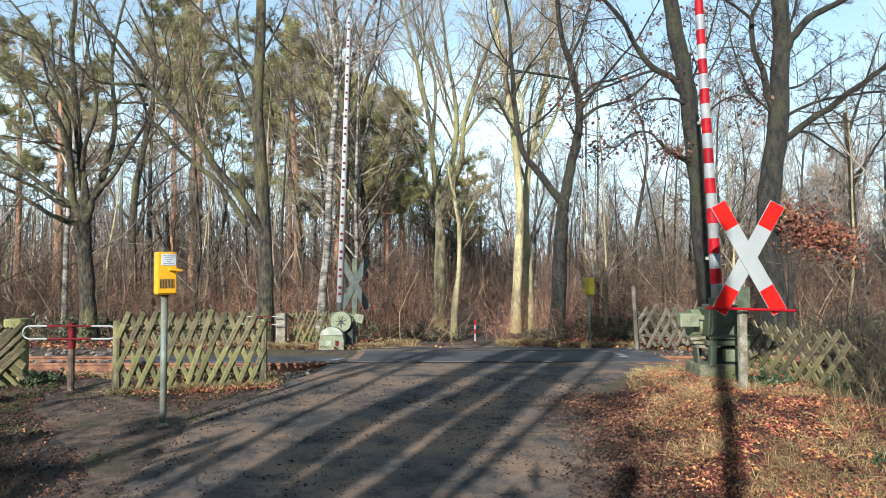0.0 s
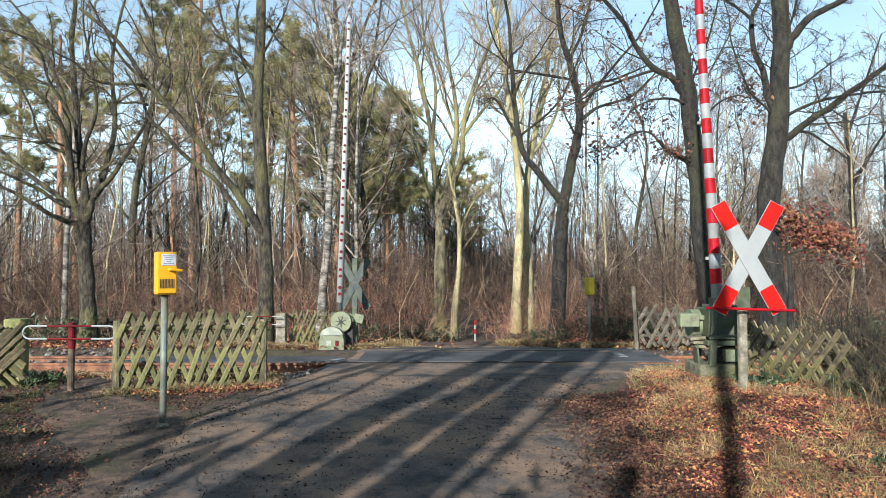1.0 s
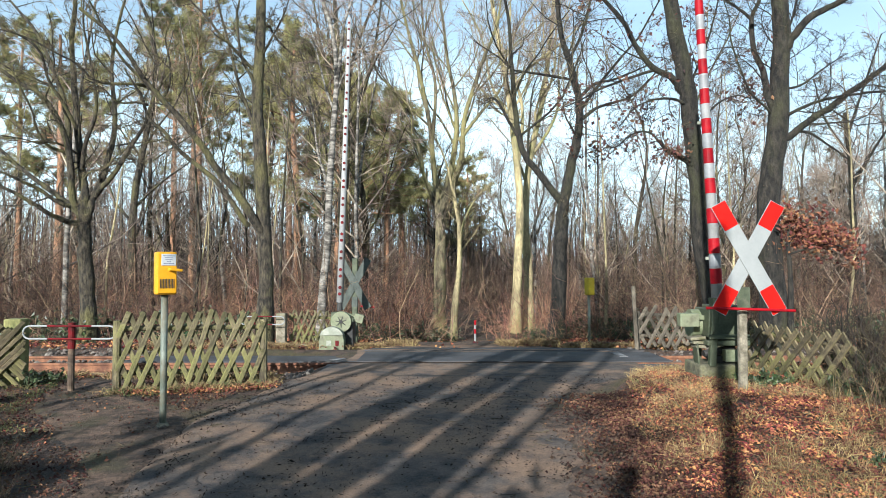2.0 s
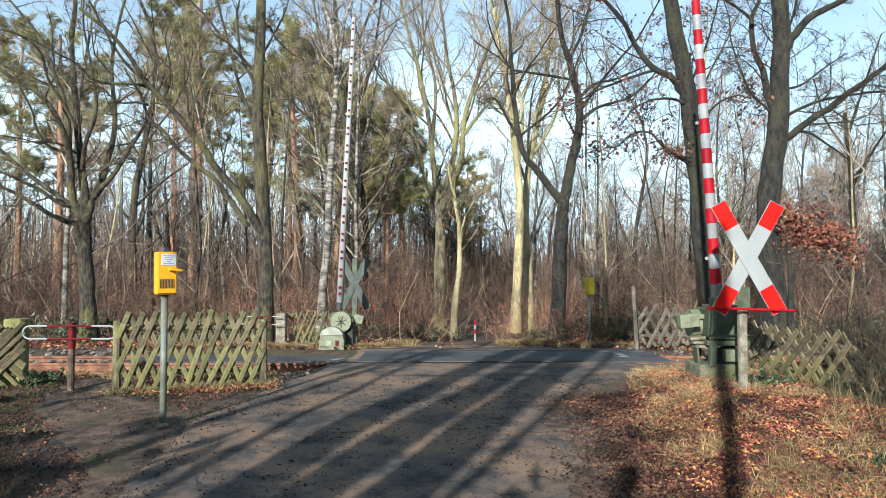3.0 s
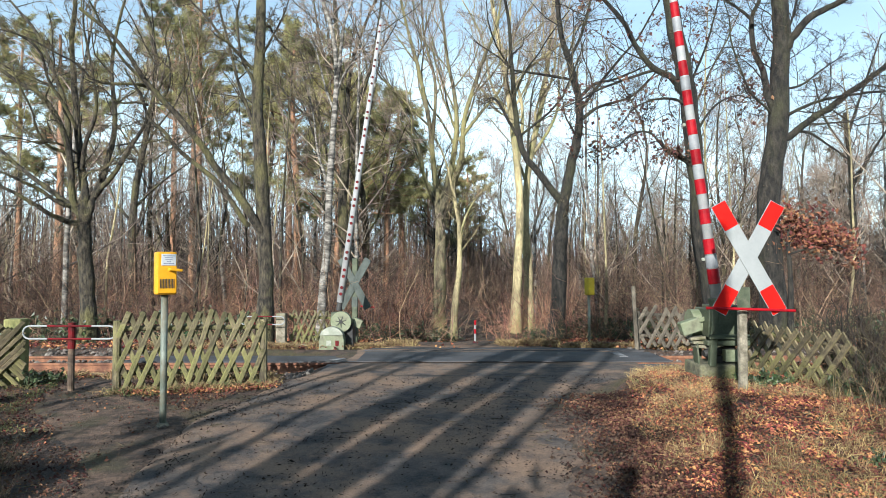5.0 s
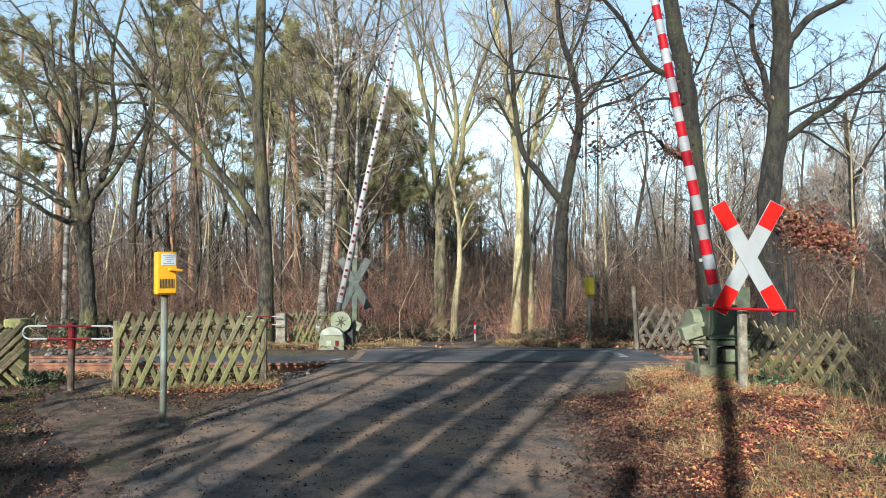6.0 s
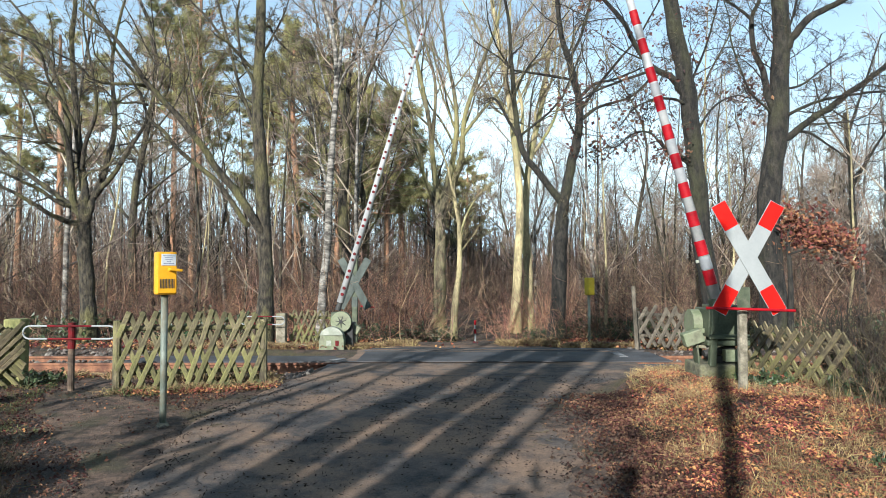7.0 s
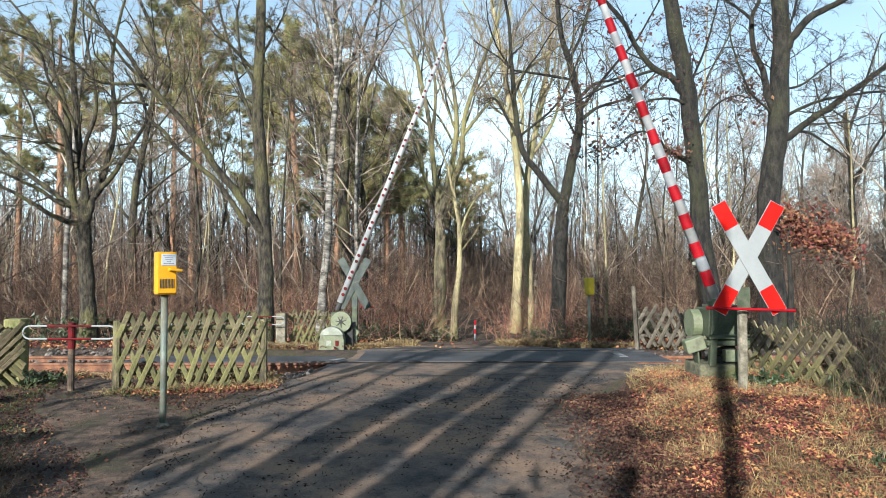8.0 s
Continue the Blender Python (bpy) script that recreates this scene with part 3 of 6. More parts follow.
# ---- the trees along the crossing ----
tree("oak_tree", (-7.76, 15.00, 0.32), [
    (0.165, 0.12, [(0.00, 0.00, 0.00), (-0.10, 0.00, 1.43), (-0.13, 0.00, 2.05), (-0.18, 0.00, 2.75)]),
    (0.09, 0.03, [(-0.14, 0.00, 2.1), (-0.26, 0.00, 2.23), (-0.37, -0.30, 2.25), (-0.54, -0.60, 2.37), (-0.84, -0.90, 2.64), (-1.24, -1.20, 2.92), (-1.72, -1.50, 3.31)]),
    (0.09, 0.03, [(-0.26, 0.00, 2.45), (-0.49, 0.13, 2.61), (-0.93, 0.27, 2.89), (-1.41, 0.40, 3.20), (-1.98, 0.53, 3.60), (-2.47, 0.67, 4.00), (-3.23, 0.80, 4.41)]),
    (0.06, 0.02, [(-0.51, 0.00, 2.62), (-0.66, -0.20, 2.70), (-0.93, -0.40, 2.94), (-1.27, -0.60, 3.13), (-1.50, -0.80, 3.26), (-2.08, -1.00, 3.44)]),
    (0.11, 0.03, [(-0.15, 0.00, 2.2), (-0.26, 0.00, 2.47), (-0.36, -0.11, 2.79), (-0.37, -0.23, 3.68), (-0.52, -0.34, 4.36), (-0.88, -0.46, 4.97), (-1.25, -0.57, 5.17), (-1.62, -0.69, 5.45), (-2.15, -0.80, 5.75)]),
    (0.05, 0.015, [(-0.51, 0.00, 3.70), (-0.51, -0.20, 3.77), (-0.76, -0.40, 3.89), (-0.90, -0.60, 4.24), (-0.84, -0.80, 4.51), (-0.95, -1.00, 4.90), (-1.06, -1.20, 5.33)]),
    (0.08, 0.02, [(-0.50, 0.00, 3.71), (-0.69, 0.20, 4.74), (-1.12, 0.40, 5.74), (-1.60, 0.60, 6.63), (-2.22, 0.80, 7.32), (-2.77, 1.00, 7.89)]),
    (0.13, 0.04, [(-0.13, 0.00, 2.2), (-0.14, 0.00, 2.52), (-0.14, 0.04, 2.74), (-0.28, 0.09, 3.53), (-0.40, 0.13, 4.33), (-0.49, 0.17, 5.27), (-0.60, 0.21, 6.28), (-0.57, 0.26, 7.32), (-0.65, 0.30, 8.12)]),
    (0.06, 0.015, [(-0.22, 0.00, 3.43), (-0.05, -0.17, 4.01), (0.22, -0.33, 4.49), (0.33, -0.50, 4.90), (0.30, -0.67, 5.55), (0.20, -0.83, 6.38), (0.31, -1.00, 7.05)]),
    (0.11, 0.03, [(-0.12, 0.00, 2.15), (-0.04, 0.00, 2.52), (-0.03, 0.14, 2.81), (0.12, 0.29, 3.35), (0.24, 0.43, 4.12), (0.22, 0.57, 4.83), (0.04, 0.71, 5.76), (0.07, 0.86, 6.76), (0.25, 1.00, 7.76)]),
    (0.08, 0.02, [(0.10, 0.00, 2.85), (0.25, -0.10, 2.98), (0.62, -0.20, 3.35), (0.98, -0.30, 3.85), (1.34, -0.40, 4.34), (1.56, -0.50, 4.90), (1.93, -0.60, 5.39)]),
    (0.05, 0.012, [(-0.33, 0.00, 4.30), (-0.51, -0.30, 4.86), (-0.65, -0.60, 5.27), (-0.67, -0.90, 5.78), (-0.96, -1.20, 6.03), (-1.22, -1.50, 6.04)])], M_OAK,
     "spreading bare oak with mossy grey-brown bark", 11, up=0.03, fine=0.0034, crook=0.24, levels=((9, 0.38, 7), (8, 0.45, 5), (8, 0.5, 4)))
tree("oak_tree", (-3.68, 14.00, 0.29), [
    (0.165, 0.085, [(0.00, 0.00, 0.00), (0.06, 0.00, 0.98), (-0.01, 0.00, 2.13), (-0.06, 0.00, 3.14), (-0.12, 0.00, 4.06), (-0.17, 0.00, 4.86), (-0.11, 0.00, 5.91), (-0.11, 0.00, 6.84), (-0.09, 0.00, 7.32)]),
    (0.055, 0.02, [(-0.15, 0.00, 4.13), (-0.27, 0.08, 4.32), (-0.45, 0.17, 4.72), (-0.67, 0.25, 5.31), (-0.83, 0.33, 5.90), (-1.05, 0.42, 6.63), (-1.24, 0.50, 7.29)]),
    (0.045, 0.015, [(-0.17, 0.00, 4.77), (-0.24, -0.10, 5.15), (-0.44, -0.20, 5.60), (-0.51, -0.30, 6.36), (-0.43, -0.40, 6.68), (-0.40, -0.50, 6.99)]),
    (0.105, 0.035, [(-0.01, 0.00, 1.96), (-0.10, -0.15, 2.15), (-0.48, -0.29, 2.80), (-0.86, -0.44, 3.26), (-1.05, -0.58, 3.65), (-1.29, -0.73, 3.97), (-1.58, -0.87, 4.34), (-1.87, -1.02, 4.66), (-2.04, -1.16, 4.90), (-2.20, -1.31, 5.24), (-2.67, -1.45, 5.78), (-3.02, -1.60, 6.04)]),
    (0.07, 0.02, [(-0.32, 0.00, 2.14), (-0.42, -0.09, 2.28), (-0.88, -0.18, 2.99), (-1.45, -0.27, 3.46), (-1.72, -0.36, 3.74), (-1.93, -0.44, 4.03), (-2.18, -0.53, 4.25), (-2.27, -0.62, 4.64), (-2.41, -0.71, 4.91), (-2.55, -0.80, 5.18)]),
    (0.045, 0.012, [(-2.31, 0.00, 4.95), (-2.40, -0.25, 4.98), (-2.50, -0.50, 4.94), (-2.92, -0.75, 4.89), (-3.08, -1.00, 4.91), (-3.23, -1.25, 5.12), (-3.49, -1.50, 5.25), (-3.83, -1.75, 5.43), (-4.20, -2.00, 5.51)]),
    (0.03, 0.01, [(-2.42, 0.00, 4.64), (-2.54, -0.30, 4.62), (-2.75, -0.60, 4.55), (-2.90, -0.90, 4.74), (-3.10, -1.20, 4.85)]),
    (0.03, 0.01, [(-2.15, 0.00, 4.77), (-1.92, -0.20, 4.93), (-1.81, -0.40, 5.36), (-1.83, -0.60, 5.83), (-1.62, -0.80, 6.19)]),
    (0.045, 0.012, [(-2.15, 0.00, 4.81), (-2.19, -0.27, 4.88), (-2.56, -0.53, 5.26), (-2.78, -0.80, 5.64), (-2.94, -1.07, 6.08), (-2.98, -1.33, 6.31), (-3.03, -1.60, 6.52)]),
    (0.045, 0.015, [(-0.17, 0.00, 5.30), (-0.31, -0.13, 5.44), (-0.52, -0.27, 5.67), (-0.84, -0.40, 6.01), (-1.04, -0.53, 6.28), (-1.34, -0.67, 6.58), (-1.57, -0.80, 6.75)]),
    (0.035, 0.01, [(-0.11, 0.00, 6.13), (0.01, 0.17, 6.37), (0.15, 0.33, 6.13), (0.48, 0.50, 5.82)]),
    (0.035, 0.01, [(-0.11, 0.00, 5.60), (0.16, -0.17, 5.96), (0.43, -0.33, 6.36), (0.63, -0.50, 6.76)])], M_OAK,
     "bare oak with one long limb leaning over the fence", 12, fine=0.0034, crook=0.24, levels=((9, 0.38, 7), (8, 0.45, 5), (8, 0.5, 4)))
tree("birch_tree", (-2.78, 15.50, 0.09), [
    (0.105, 0.03, [(0.00, 0.00, 0.00), (0.06, 0.00, 1.15), (0.15, 0.00, 1.96), (0.19, 0.00, 3.37), (0.27, 0.00, 4.64), (0.34, 0.00, 5.85), (0.26, 0.00, 6.78), (0.01, 0.00, 7.65), (-0.14, 0.00, 8.18)]),
    (0.05, 0.015, [(0.18, 0.00, 3.15), (0.10, 0.07, 3.52), (-0.10, 0.15, 4.11), (-0.20, 0.22, 4.83), (-0.33, 0.30, 5.50)]),
    (0.06, 0.02, [(0.33, 0.00, 5.68), (0.42, -0.07, 6.18), (0.53, -0.15, 7.02), (0.72, -0.22, 7.56), (0.81, -0.30, 8.04)]),
    (0.035, 0.012, [(0.30, 0.00, 5.03), (0.04, 0.17, 5.73), (-0.19, 0.33, 6.58), (-0.39, 0.50, 7.44)]),
    (0.03, 0.01, [(0.32, 0.00, 5.42), (0.55, -0.17, 5.89), (0.95, -0.33, 6.36), (1.28, -0.50, 6.94)])], M_BIRCH,
     "slender birch with white and black peeling bark", 13, up=-0.02, twig=M_TWIG_RED)
tree("oak_tree", (-2.74, 20.00, -0.07), [
    (0.2, 0.06, [(0.00, 0.00, 0.00), (-0.11, 0.00, 1.73), (-0.21, 0.00, 3.56), (-0.12, 0.00, 5.40), (-0.33, 0.00, 7.59), (-0.52, 0.00, 10.30)]),
    (0.09, 0.02, [(-0.19, 0.00, 4.06), (-0.74, 0.00, 5.07), (-1.00, 0.00, 6.58), (-1.51, 0.00, 8.09)]),
    (0.08, 0.02, [(-0.16, 0.00, 5.74), (0.50, 0.00, 7.25), (0.83, 0.00, 8.94), (0.99, 0.00, 10.64)]),
    (0.08, 0.02, [(-0.27, 0.00, 6.91), (-0.84, 0.00, 8.09), (-1.10, 0.00, 9.62)])], M_OAK,
     "tall bare oak with mottled bark behind the barrier", 14)
tree("beech_tree", (-0.12, 21.00, -0.32), [
    (0.22, 0.12, [(0.00, 0.00, 0.00), (0.02, 0.00, 1.82), (0.03, 0.00, 3.04), (-0.00, 0.00, 3.82)]),
    (0.12, 0.03, [(-0.00, 0.00, 3.74), (-0.16, 0.00, 4.96), (-0.30, 0.00, 6.37), (-0.65, 0.00, 8.14), (-1.09, 0.00, 9.74), (-1.36, 0.00, 11.34)]),
    (0.13, 0.03, [(0.05, 0.00, 3.77), (0.40, 0.00, 5.14), (0.54, 0.00, 6.72), (0.23, 0.00, 8.67), (-0.04, 0.00, 10.98)]),
    (0.12, 0.03, [(0.07, 0.00, 3.70), (0.66, 0.00, 5.14), (0.79, 0.00, 6.55), (1.28, 0.00, 8.14), (1.81, 0.00, 9.56), (1.99, 0.00, 11.16)]),
    (0.08, 0.02, [(-0.02, 0.00, 3.56), (-0.47, 0.00, 4.79), (-0.74, 0.00, 6.02), (-1.35, 0.00, 7.25), (-2.06, 0.00, 8.31)]),
    (0.07, 0.02, [(0.61, 0.00, 5.84), (1.28, 0.00, 6.72), (1.98, 0.00, 7.61), (2.25, 0.00, 8.85)]),
    (0.07, 0.02, [(-0.21, 0.00, 5.84), (-0.12, 0.00, 7.61), (-0.48, 0.00, 9.20), (-0.57, 0.00, 10.98)])], M_MOSSY,
     "multi-stemmed bare beech with pale mossy bark", 15, up=0.08, angle=38, twig=M_TWIG_RED, levels=((10, 0.55, 7), (9, 0.5, 5), (8, 0.55, 3)))
tree("beech_tree", (0.30, 20.00, -0.32), [
    (0.11, 0.05, [(0.00, 0.00, 0.00), (0.07, 0.00, 0.99), (0.17, 0.00, 1.81), (0.17, 0.00, 3.14), (-0.03, 0.00, 4.31)]),
    (0.05, 0.015, [(0.17, 0.00, 2.81), (0.47, 0.00, 3.64), (0.97, 0.00, 4.31)]),
    (0.05, 0.015, [(0.07, 0.00, 3.81), (-0.20, 0.00, 4.98), (-0.53, 0.00, 5.81)])], M_BEECH,
     "short crooked beech with sunlit pale bark", 16)
tree("beech_tree", (2.43, 23.00, -0.40), [
    (0.17, 0.06, [(0.00, 0.00, 0.00), (0.10, 0.00, 2.09), (0.17, 0.00, 3.81), (0.08, 0.00, 5.53), (-0.20, 0.00, 7.85), (-0.58, 0.00, 9.98), (-0.92, 0.00, 12.33)]),
    (0.09, 0.02, [(0.09, 0.00, 5.34), (0.27, 0.00, 7.27), (-0.10, 0.00, 9.21), (-0.13, 0.00, 11.94)]),
    (0.06, 0.02, [(-0.11, 0.00, 7.07), (-0.78, 0.00, 8.24), (-1.16, 0.00, 9.98), (-2.12, 0.00, 11.74)]),
    (0.05, 0.02, [(-0.11, 0.00, 7.27), (0.57, 0.00, 8.62), (0.77, 0.00, 10.37)])], M_BEECH,
     "tall beech with bright yellow-lit bark", 17, twig=M_TWIG_RED, up=0.08, angle=38, levels=((10, 0.55, 7), (9, 0.5, 5), (8, 0.55, 3)))
tree("beech_tree", (3.01, 24.00, -0.48), [
    (0.18, 0.05, [(0.00, 0.00, 0.00), (-0.03, 0.00, 2.18), (-0.10, 0.00, 3.57), (0.00, 0.00, 5.57), (0.51, 0.00, 7.99), (0.83, 0.00, 10.42), (1.04, 0.00, 12.86)]),
    (0.07, 0.02, [(-0.02, 0.00, 4.97), (-0.59, 0.00, 6.78), (-0.38, 0.00, 9.00), (-0.07, 0.00, 11.23)]),
    (0.07, 0.02, [(0.10, 0.00, 5.97), (1.01, 0.00, 7.58), (1.12, 0.00, 9.61), (1.54, 0.00, 11.64)])], M_BEECH,
     "tall beech with greenish bark beside the track", 18, twig=M_TWIG_RED, up=0.08, angle=38, levels=((10, 0.55, 7), (9, 0.5, 5), (8, 0.55, 3)))
tree("oak_tree", (2.83, 17.00, -0.07), [
    (0.2, 0.15, [(0.00, 0.00, 0.00), (0.06, 0.00, 1.29), (0.13, 0.00, 2.56), (0.19, 0.00, 3.41)]),
    (0.12, 0.03, [(0.16, 0.00, 3.24), (-0.28, 0.00, 3.83), (-0.84, 0.00, 4.61), (-1.02, 0.00, 5.68), (-1.11, 0.00, 6.83), (-1.18, 0.00, 7.98), (-1.46, 0.00, 9.28)]),
    (0.16, 0.05, [(0.19, 0.00, 3.34), (0.43, 0.00, 4.40), (0.61, 0.00, 5.54), (0.38, 0.00, 6.68), (0.10, 0.00, 7.83), (0.04, 0.00, 9.42)]),
    (0.06, 0.02, [(0.58, 0.00, 5.33), (1.08, 0.00, 5.68), (1.93, 0.00, 5.97), (2.51, 0.00, 6.54)]),
    (0.06, 0.02, [(0.54, 0.00, 5.83), (0.94, 0.00, 6.25), (1.51, 0.00, 6.40), (2.37, 0.00, 6.76)]),
    (0.05, 0.02, [(0.31, 0.00, 6.83), (0.67, 0.00, 7.55), (0.89, 0.00, 8.41), (0.96, 0.00, 9.13)]),
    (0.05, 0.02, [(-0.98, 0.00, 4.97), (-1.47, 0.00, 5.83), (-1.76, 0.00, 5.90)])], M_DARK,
     "dark forked oak with smooth grey bark", 19)
tree("oak_tree", (4.47, 11.00, 0.41), [
    (0.16, 0.115, [(0.00, 0.00, 0.00), (-0.21, 0.00, 1.09), (-0.31, 0.00, 1.82), (-0.38, 0.00, 2.82), (-0.48, 0.00, 3.97), (-0.63, 0.00, 4.72), (-0.77, 0.00, 5.52), (-0.88, 0.00, 5.99)]),
    (0.075, 0.03, [(-0.50, 0.00, 3.92), (-0.65, -0.04, 4.05), (-0.81, -0.09, 4.23), (-1.12, -0.13, 4.37), (-1.38, -0.17, 4.72), (-1.62, -0.21, 5.13), (-1.90, -0.26, 5.41), (-2.17, -0.30, 5.76)]),
    (0.035, 0.012, [(-0.97, 0.00, 4.36), (-1.12, -0.12, 4.31), (-1.58, -0.24, 4.13), (-2.03, -0.36, 3.94), (-2.29, -0.48, 3.77), (-2.59, -0.60, 3.61)]),
    (0.07, 0.03, [(-0.37, 0.00, 2.83), (-0.54, -0.05, 2.88), (-0.71, -0.10, 2.95), (-0.91, -0.15, 3.03), (-1.01, -0.20, 3.16)]),
    (0.03, 0.01, [(-0.45, 0.00, 3.94), (-0.39, 0.07, 4.22), (-0.11, 0.15, 4.83), (0.12, 0.22, 5.61), (0.24, 0.30, 6.02)]),
    (0.03, 0.01, [(-0.45, 0.00, 3.75), (-0.75, -0.15, 3.84), (-1.11, -0.30, 3.80), (-1.47, -0.45, 3.64), (-1.77, -0.60, 3.30)]),
    (0.025, 0.008, [(-0.84, 0.00, 3.03), (-1.17, -0.20, 3.29), (-1.50, -0.40, 3.23), (-1.86, -0.60, 2.98), (-2.12, -0.80, 3.13)]),
    (0.025, 0.008, [(-0.40, 0.00, 3.29), (-0.01, 0.17, 3.79), (0.41, 0.33, 4.02), (0.77, 0.50, 4.02)])], M_DARK,
     "leaning oak with withered leaves on its twigs", 20, leaves=460, fine=0.0027, crook=0.25, twig=M_OAKTWIG, levels=((9, 0.5, 7), (8, 0.5, 5), (8, 0.55, 4))).matrix_world = pose(5.364, 13.2, 0.192) @ Matrix.Scale(1.2, 4)
tree("oak_tree", (4.95, 10.20, 0.41), [
    (0.185, 0.105, [(0.00, 0.00, 0.00), (-0.06, 0.00, 1.34), (-0.07, 0.00, 2.01), (0.00, 0.00, 2.69), (0.09, 0.00, 3.31), (0.13, 0.00, 4.06), (0.17, 0.00, 4.62), (0.13, 0.00, 5.20), (0.12, 0.00, 5.63)]),
    (0.09, 0.035, [(0.15, 0.00, 4.29), (0.19, -0.06, 4.43), (0.40, -0.12, 4.75), (0.65, -0.18, 4.95), (1.00, -0.24, 5.10), (1.33, -0.30, 5.33)]),
    (0.07, 0.025, [(0.01, 0.00, 3.56), (-0.05, 0.03, 3.77), (-0.09, 0.07, 4.13), (-0.21, 0.10, 4.48), (-0.22, 0.13, 4.96), (-0.08, 0.17, 5.26), (-0.01, 0.20, 5.63)]),
    (0.035, 0.015, [(-0.27, 0.00, 4.81), (-0.27, 0.07, 4.94), (-0.44, 0.15, 5.14), (-0.58, 0.22, 5.29), (-0.75, 0.30, 5.58)]),
    (0.025, 0.008, [(0.00, 0.00, 3.43), (-0.10, -0.07, 3.52), (-0.36, -0.13, 3.73), (-0.54, -0.20, 4.05), (-0.71, -0.27, 4.47), (-0.76, -0.33, 4.78), (-0.87, -0.40, 5.03)]),
    (0.07, 0.04, [(0.10, 0.00, 3.00), (0.22, -0.08, 3.10), (0.46, -0.17, 3.31), (0.75, -0.25, 3.51), (1.08, -0.33, 3.76), (1.46, -0.42, 4.04), (1.84, -0.50, 4.30)]),
    (0.035, 0.012, [(0.14, 0.00, 3.37), (0.21, -0.12, 3.43), (0.53, -0.24, 3.57), (0.90, -0.36, 3.64), (1.42, -0.48, 3.67), (1.75, -0.60, 3.57)]),
    (0.025, 0.008, [(0.15, 0.00, 3.82), (0.56, 0.17, 3.95), (1.00, 0.33, 4.26), (1.46, 0.50, 4.54)]),
    (0.03, 0.01, [(0.29, 0.00, 3.17), (0.45, -0.17, 3.14), (0.69, -0.33, 2.90), (0.83, -0.50, 2.70)]),
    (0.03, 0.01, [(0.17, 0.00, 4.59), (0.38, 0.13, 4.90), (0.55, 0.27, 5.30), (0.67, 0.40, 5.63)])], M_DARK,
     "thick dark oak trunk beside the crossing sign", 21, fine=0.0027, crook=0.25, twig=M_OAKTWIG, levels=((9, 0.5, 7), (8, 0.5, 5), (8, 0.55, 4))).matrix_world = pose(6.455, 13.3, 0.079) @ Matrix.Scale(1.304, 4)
tree("oak_tree", (4.88, 9.60, 0.67), [
    (0.04, 0.02, [(0.00, 0.00, 0.00), (0.01, 0.00, 0.67), (-0.02, 0.00, 1.23), (0.03, 0.00, 1.63)]),
    (0.02, 0.008, [(0.00, 0.00, 1.07), (0.26, 0.00, 1.15), (0.58, 0.00, 1.21), (0.89, 0.00, 1.11)]),
    (0.02, 0.008, [(0.01, 0.00, 1.31), (0.26, 0.00, 1.47), (0.50, 0.00, 1.39), (0.82, 0.00, 1.27)]),
    (0.02, 0.008, [(-0.01, 0.00, 1.23), (0.12, 0.00, 1.35), (0.4, 0.00, 1.3)])], M_DARK,
     "young oak still holding its rust-brown leaves", 22, leaves=520, fine=0.0018, leaf=M_RUSTLEAF, flat=0.5, levels=((9, 0.4, 6), (7, 0.45, 5), (6, 0.5, 3))).matrix_world = pose(6.608, 13.0, 0.376) @ Matrix.Scale(1.354, 4)
tree("oak_tree", (11.70, 19.00, -0.38), [
    (0.12, 0.05, [(0.00, 0.00, 0.00), (-0.12, 0.00, 1.88), (-0.25, 0.00, 3.46), (-0.30, 0.00, 4.73), (-0.43, 0.00, 6.32)]),
    (0.06, 0.02, [(-0.26, 0.00, 4.25), (0.42, 0.00, 5.36), (1.08, 0.00, 6.32)]),
    (0.05, 0.02, [(-0.29, 0.00, 5.04), (-0.99, 0.00, 6.16), (-1.28, 0.00, 7.28)]),
    (0.05, 0.02, [(-0.36, 0.00, 5.68), (0.14, 0.00, 7.12), (0.65, 0.00, 8.56)])], M_DARK,
     "slim bare oak at the edge of the clearing", 23)


# ---- pines ----
def needles(centres, radius, per, rng):
    n = len(centres) * per
    c = np.repeat(np.asarray(centres), per, axis=0)
    d = rng.normal(size=(n, 3))
    d[:, 2] = np.abs(d[:, 2]) * 0.7 + 0.1
    d /= np.linalg.norm(d, axis=1, keepdims=True)
    s = np.cross(d, rng.normal(size=(n, 3)))
    s /= np.linalg.norm(s, axis=1, keepdims=True)
    L = radius * (0.5 + 0.7 * rng.random((n, 1)))
    o = c + rng.normal(0, radius * 0.25, (n, 3))
    w = 0.007 + 0.007 * rng.random((n, 1))
    v = np.stack([o - s * w, o + s * w, o + d * L], 1).reshape(-1, 3)
    return v, np.arange(n * 3).reshape(-1, 3)


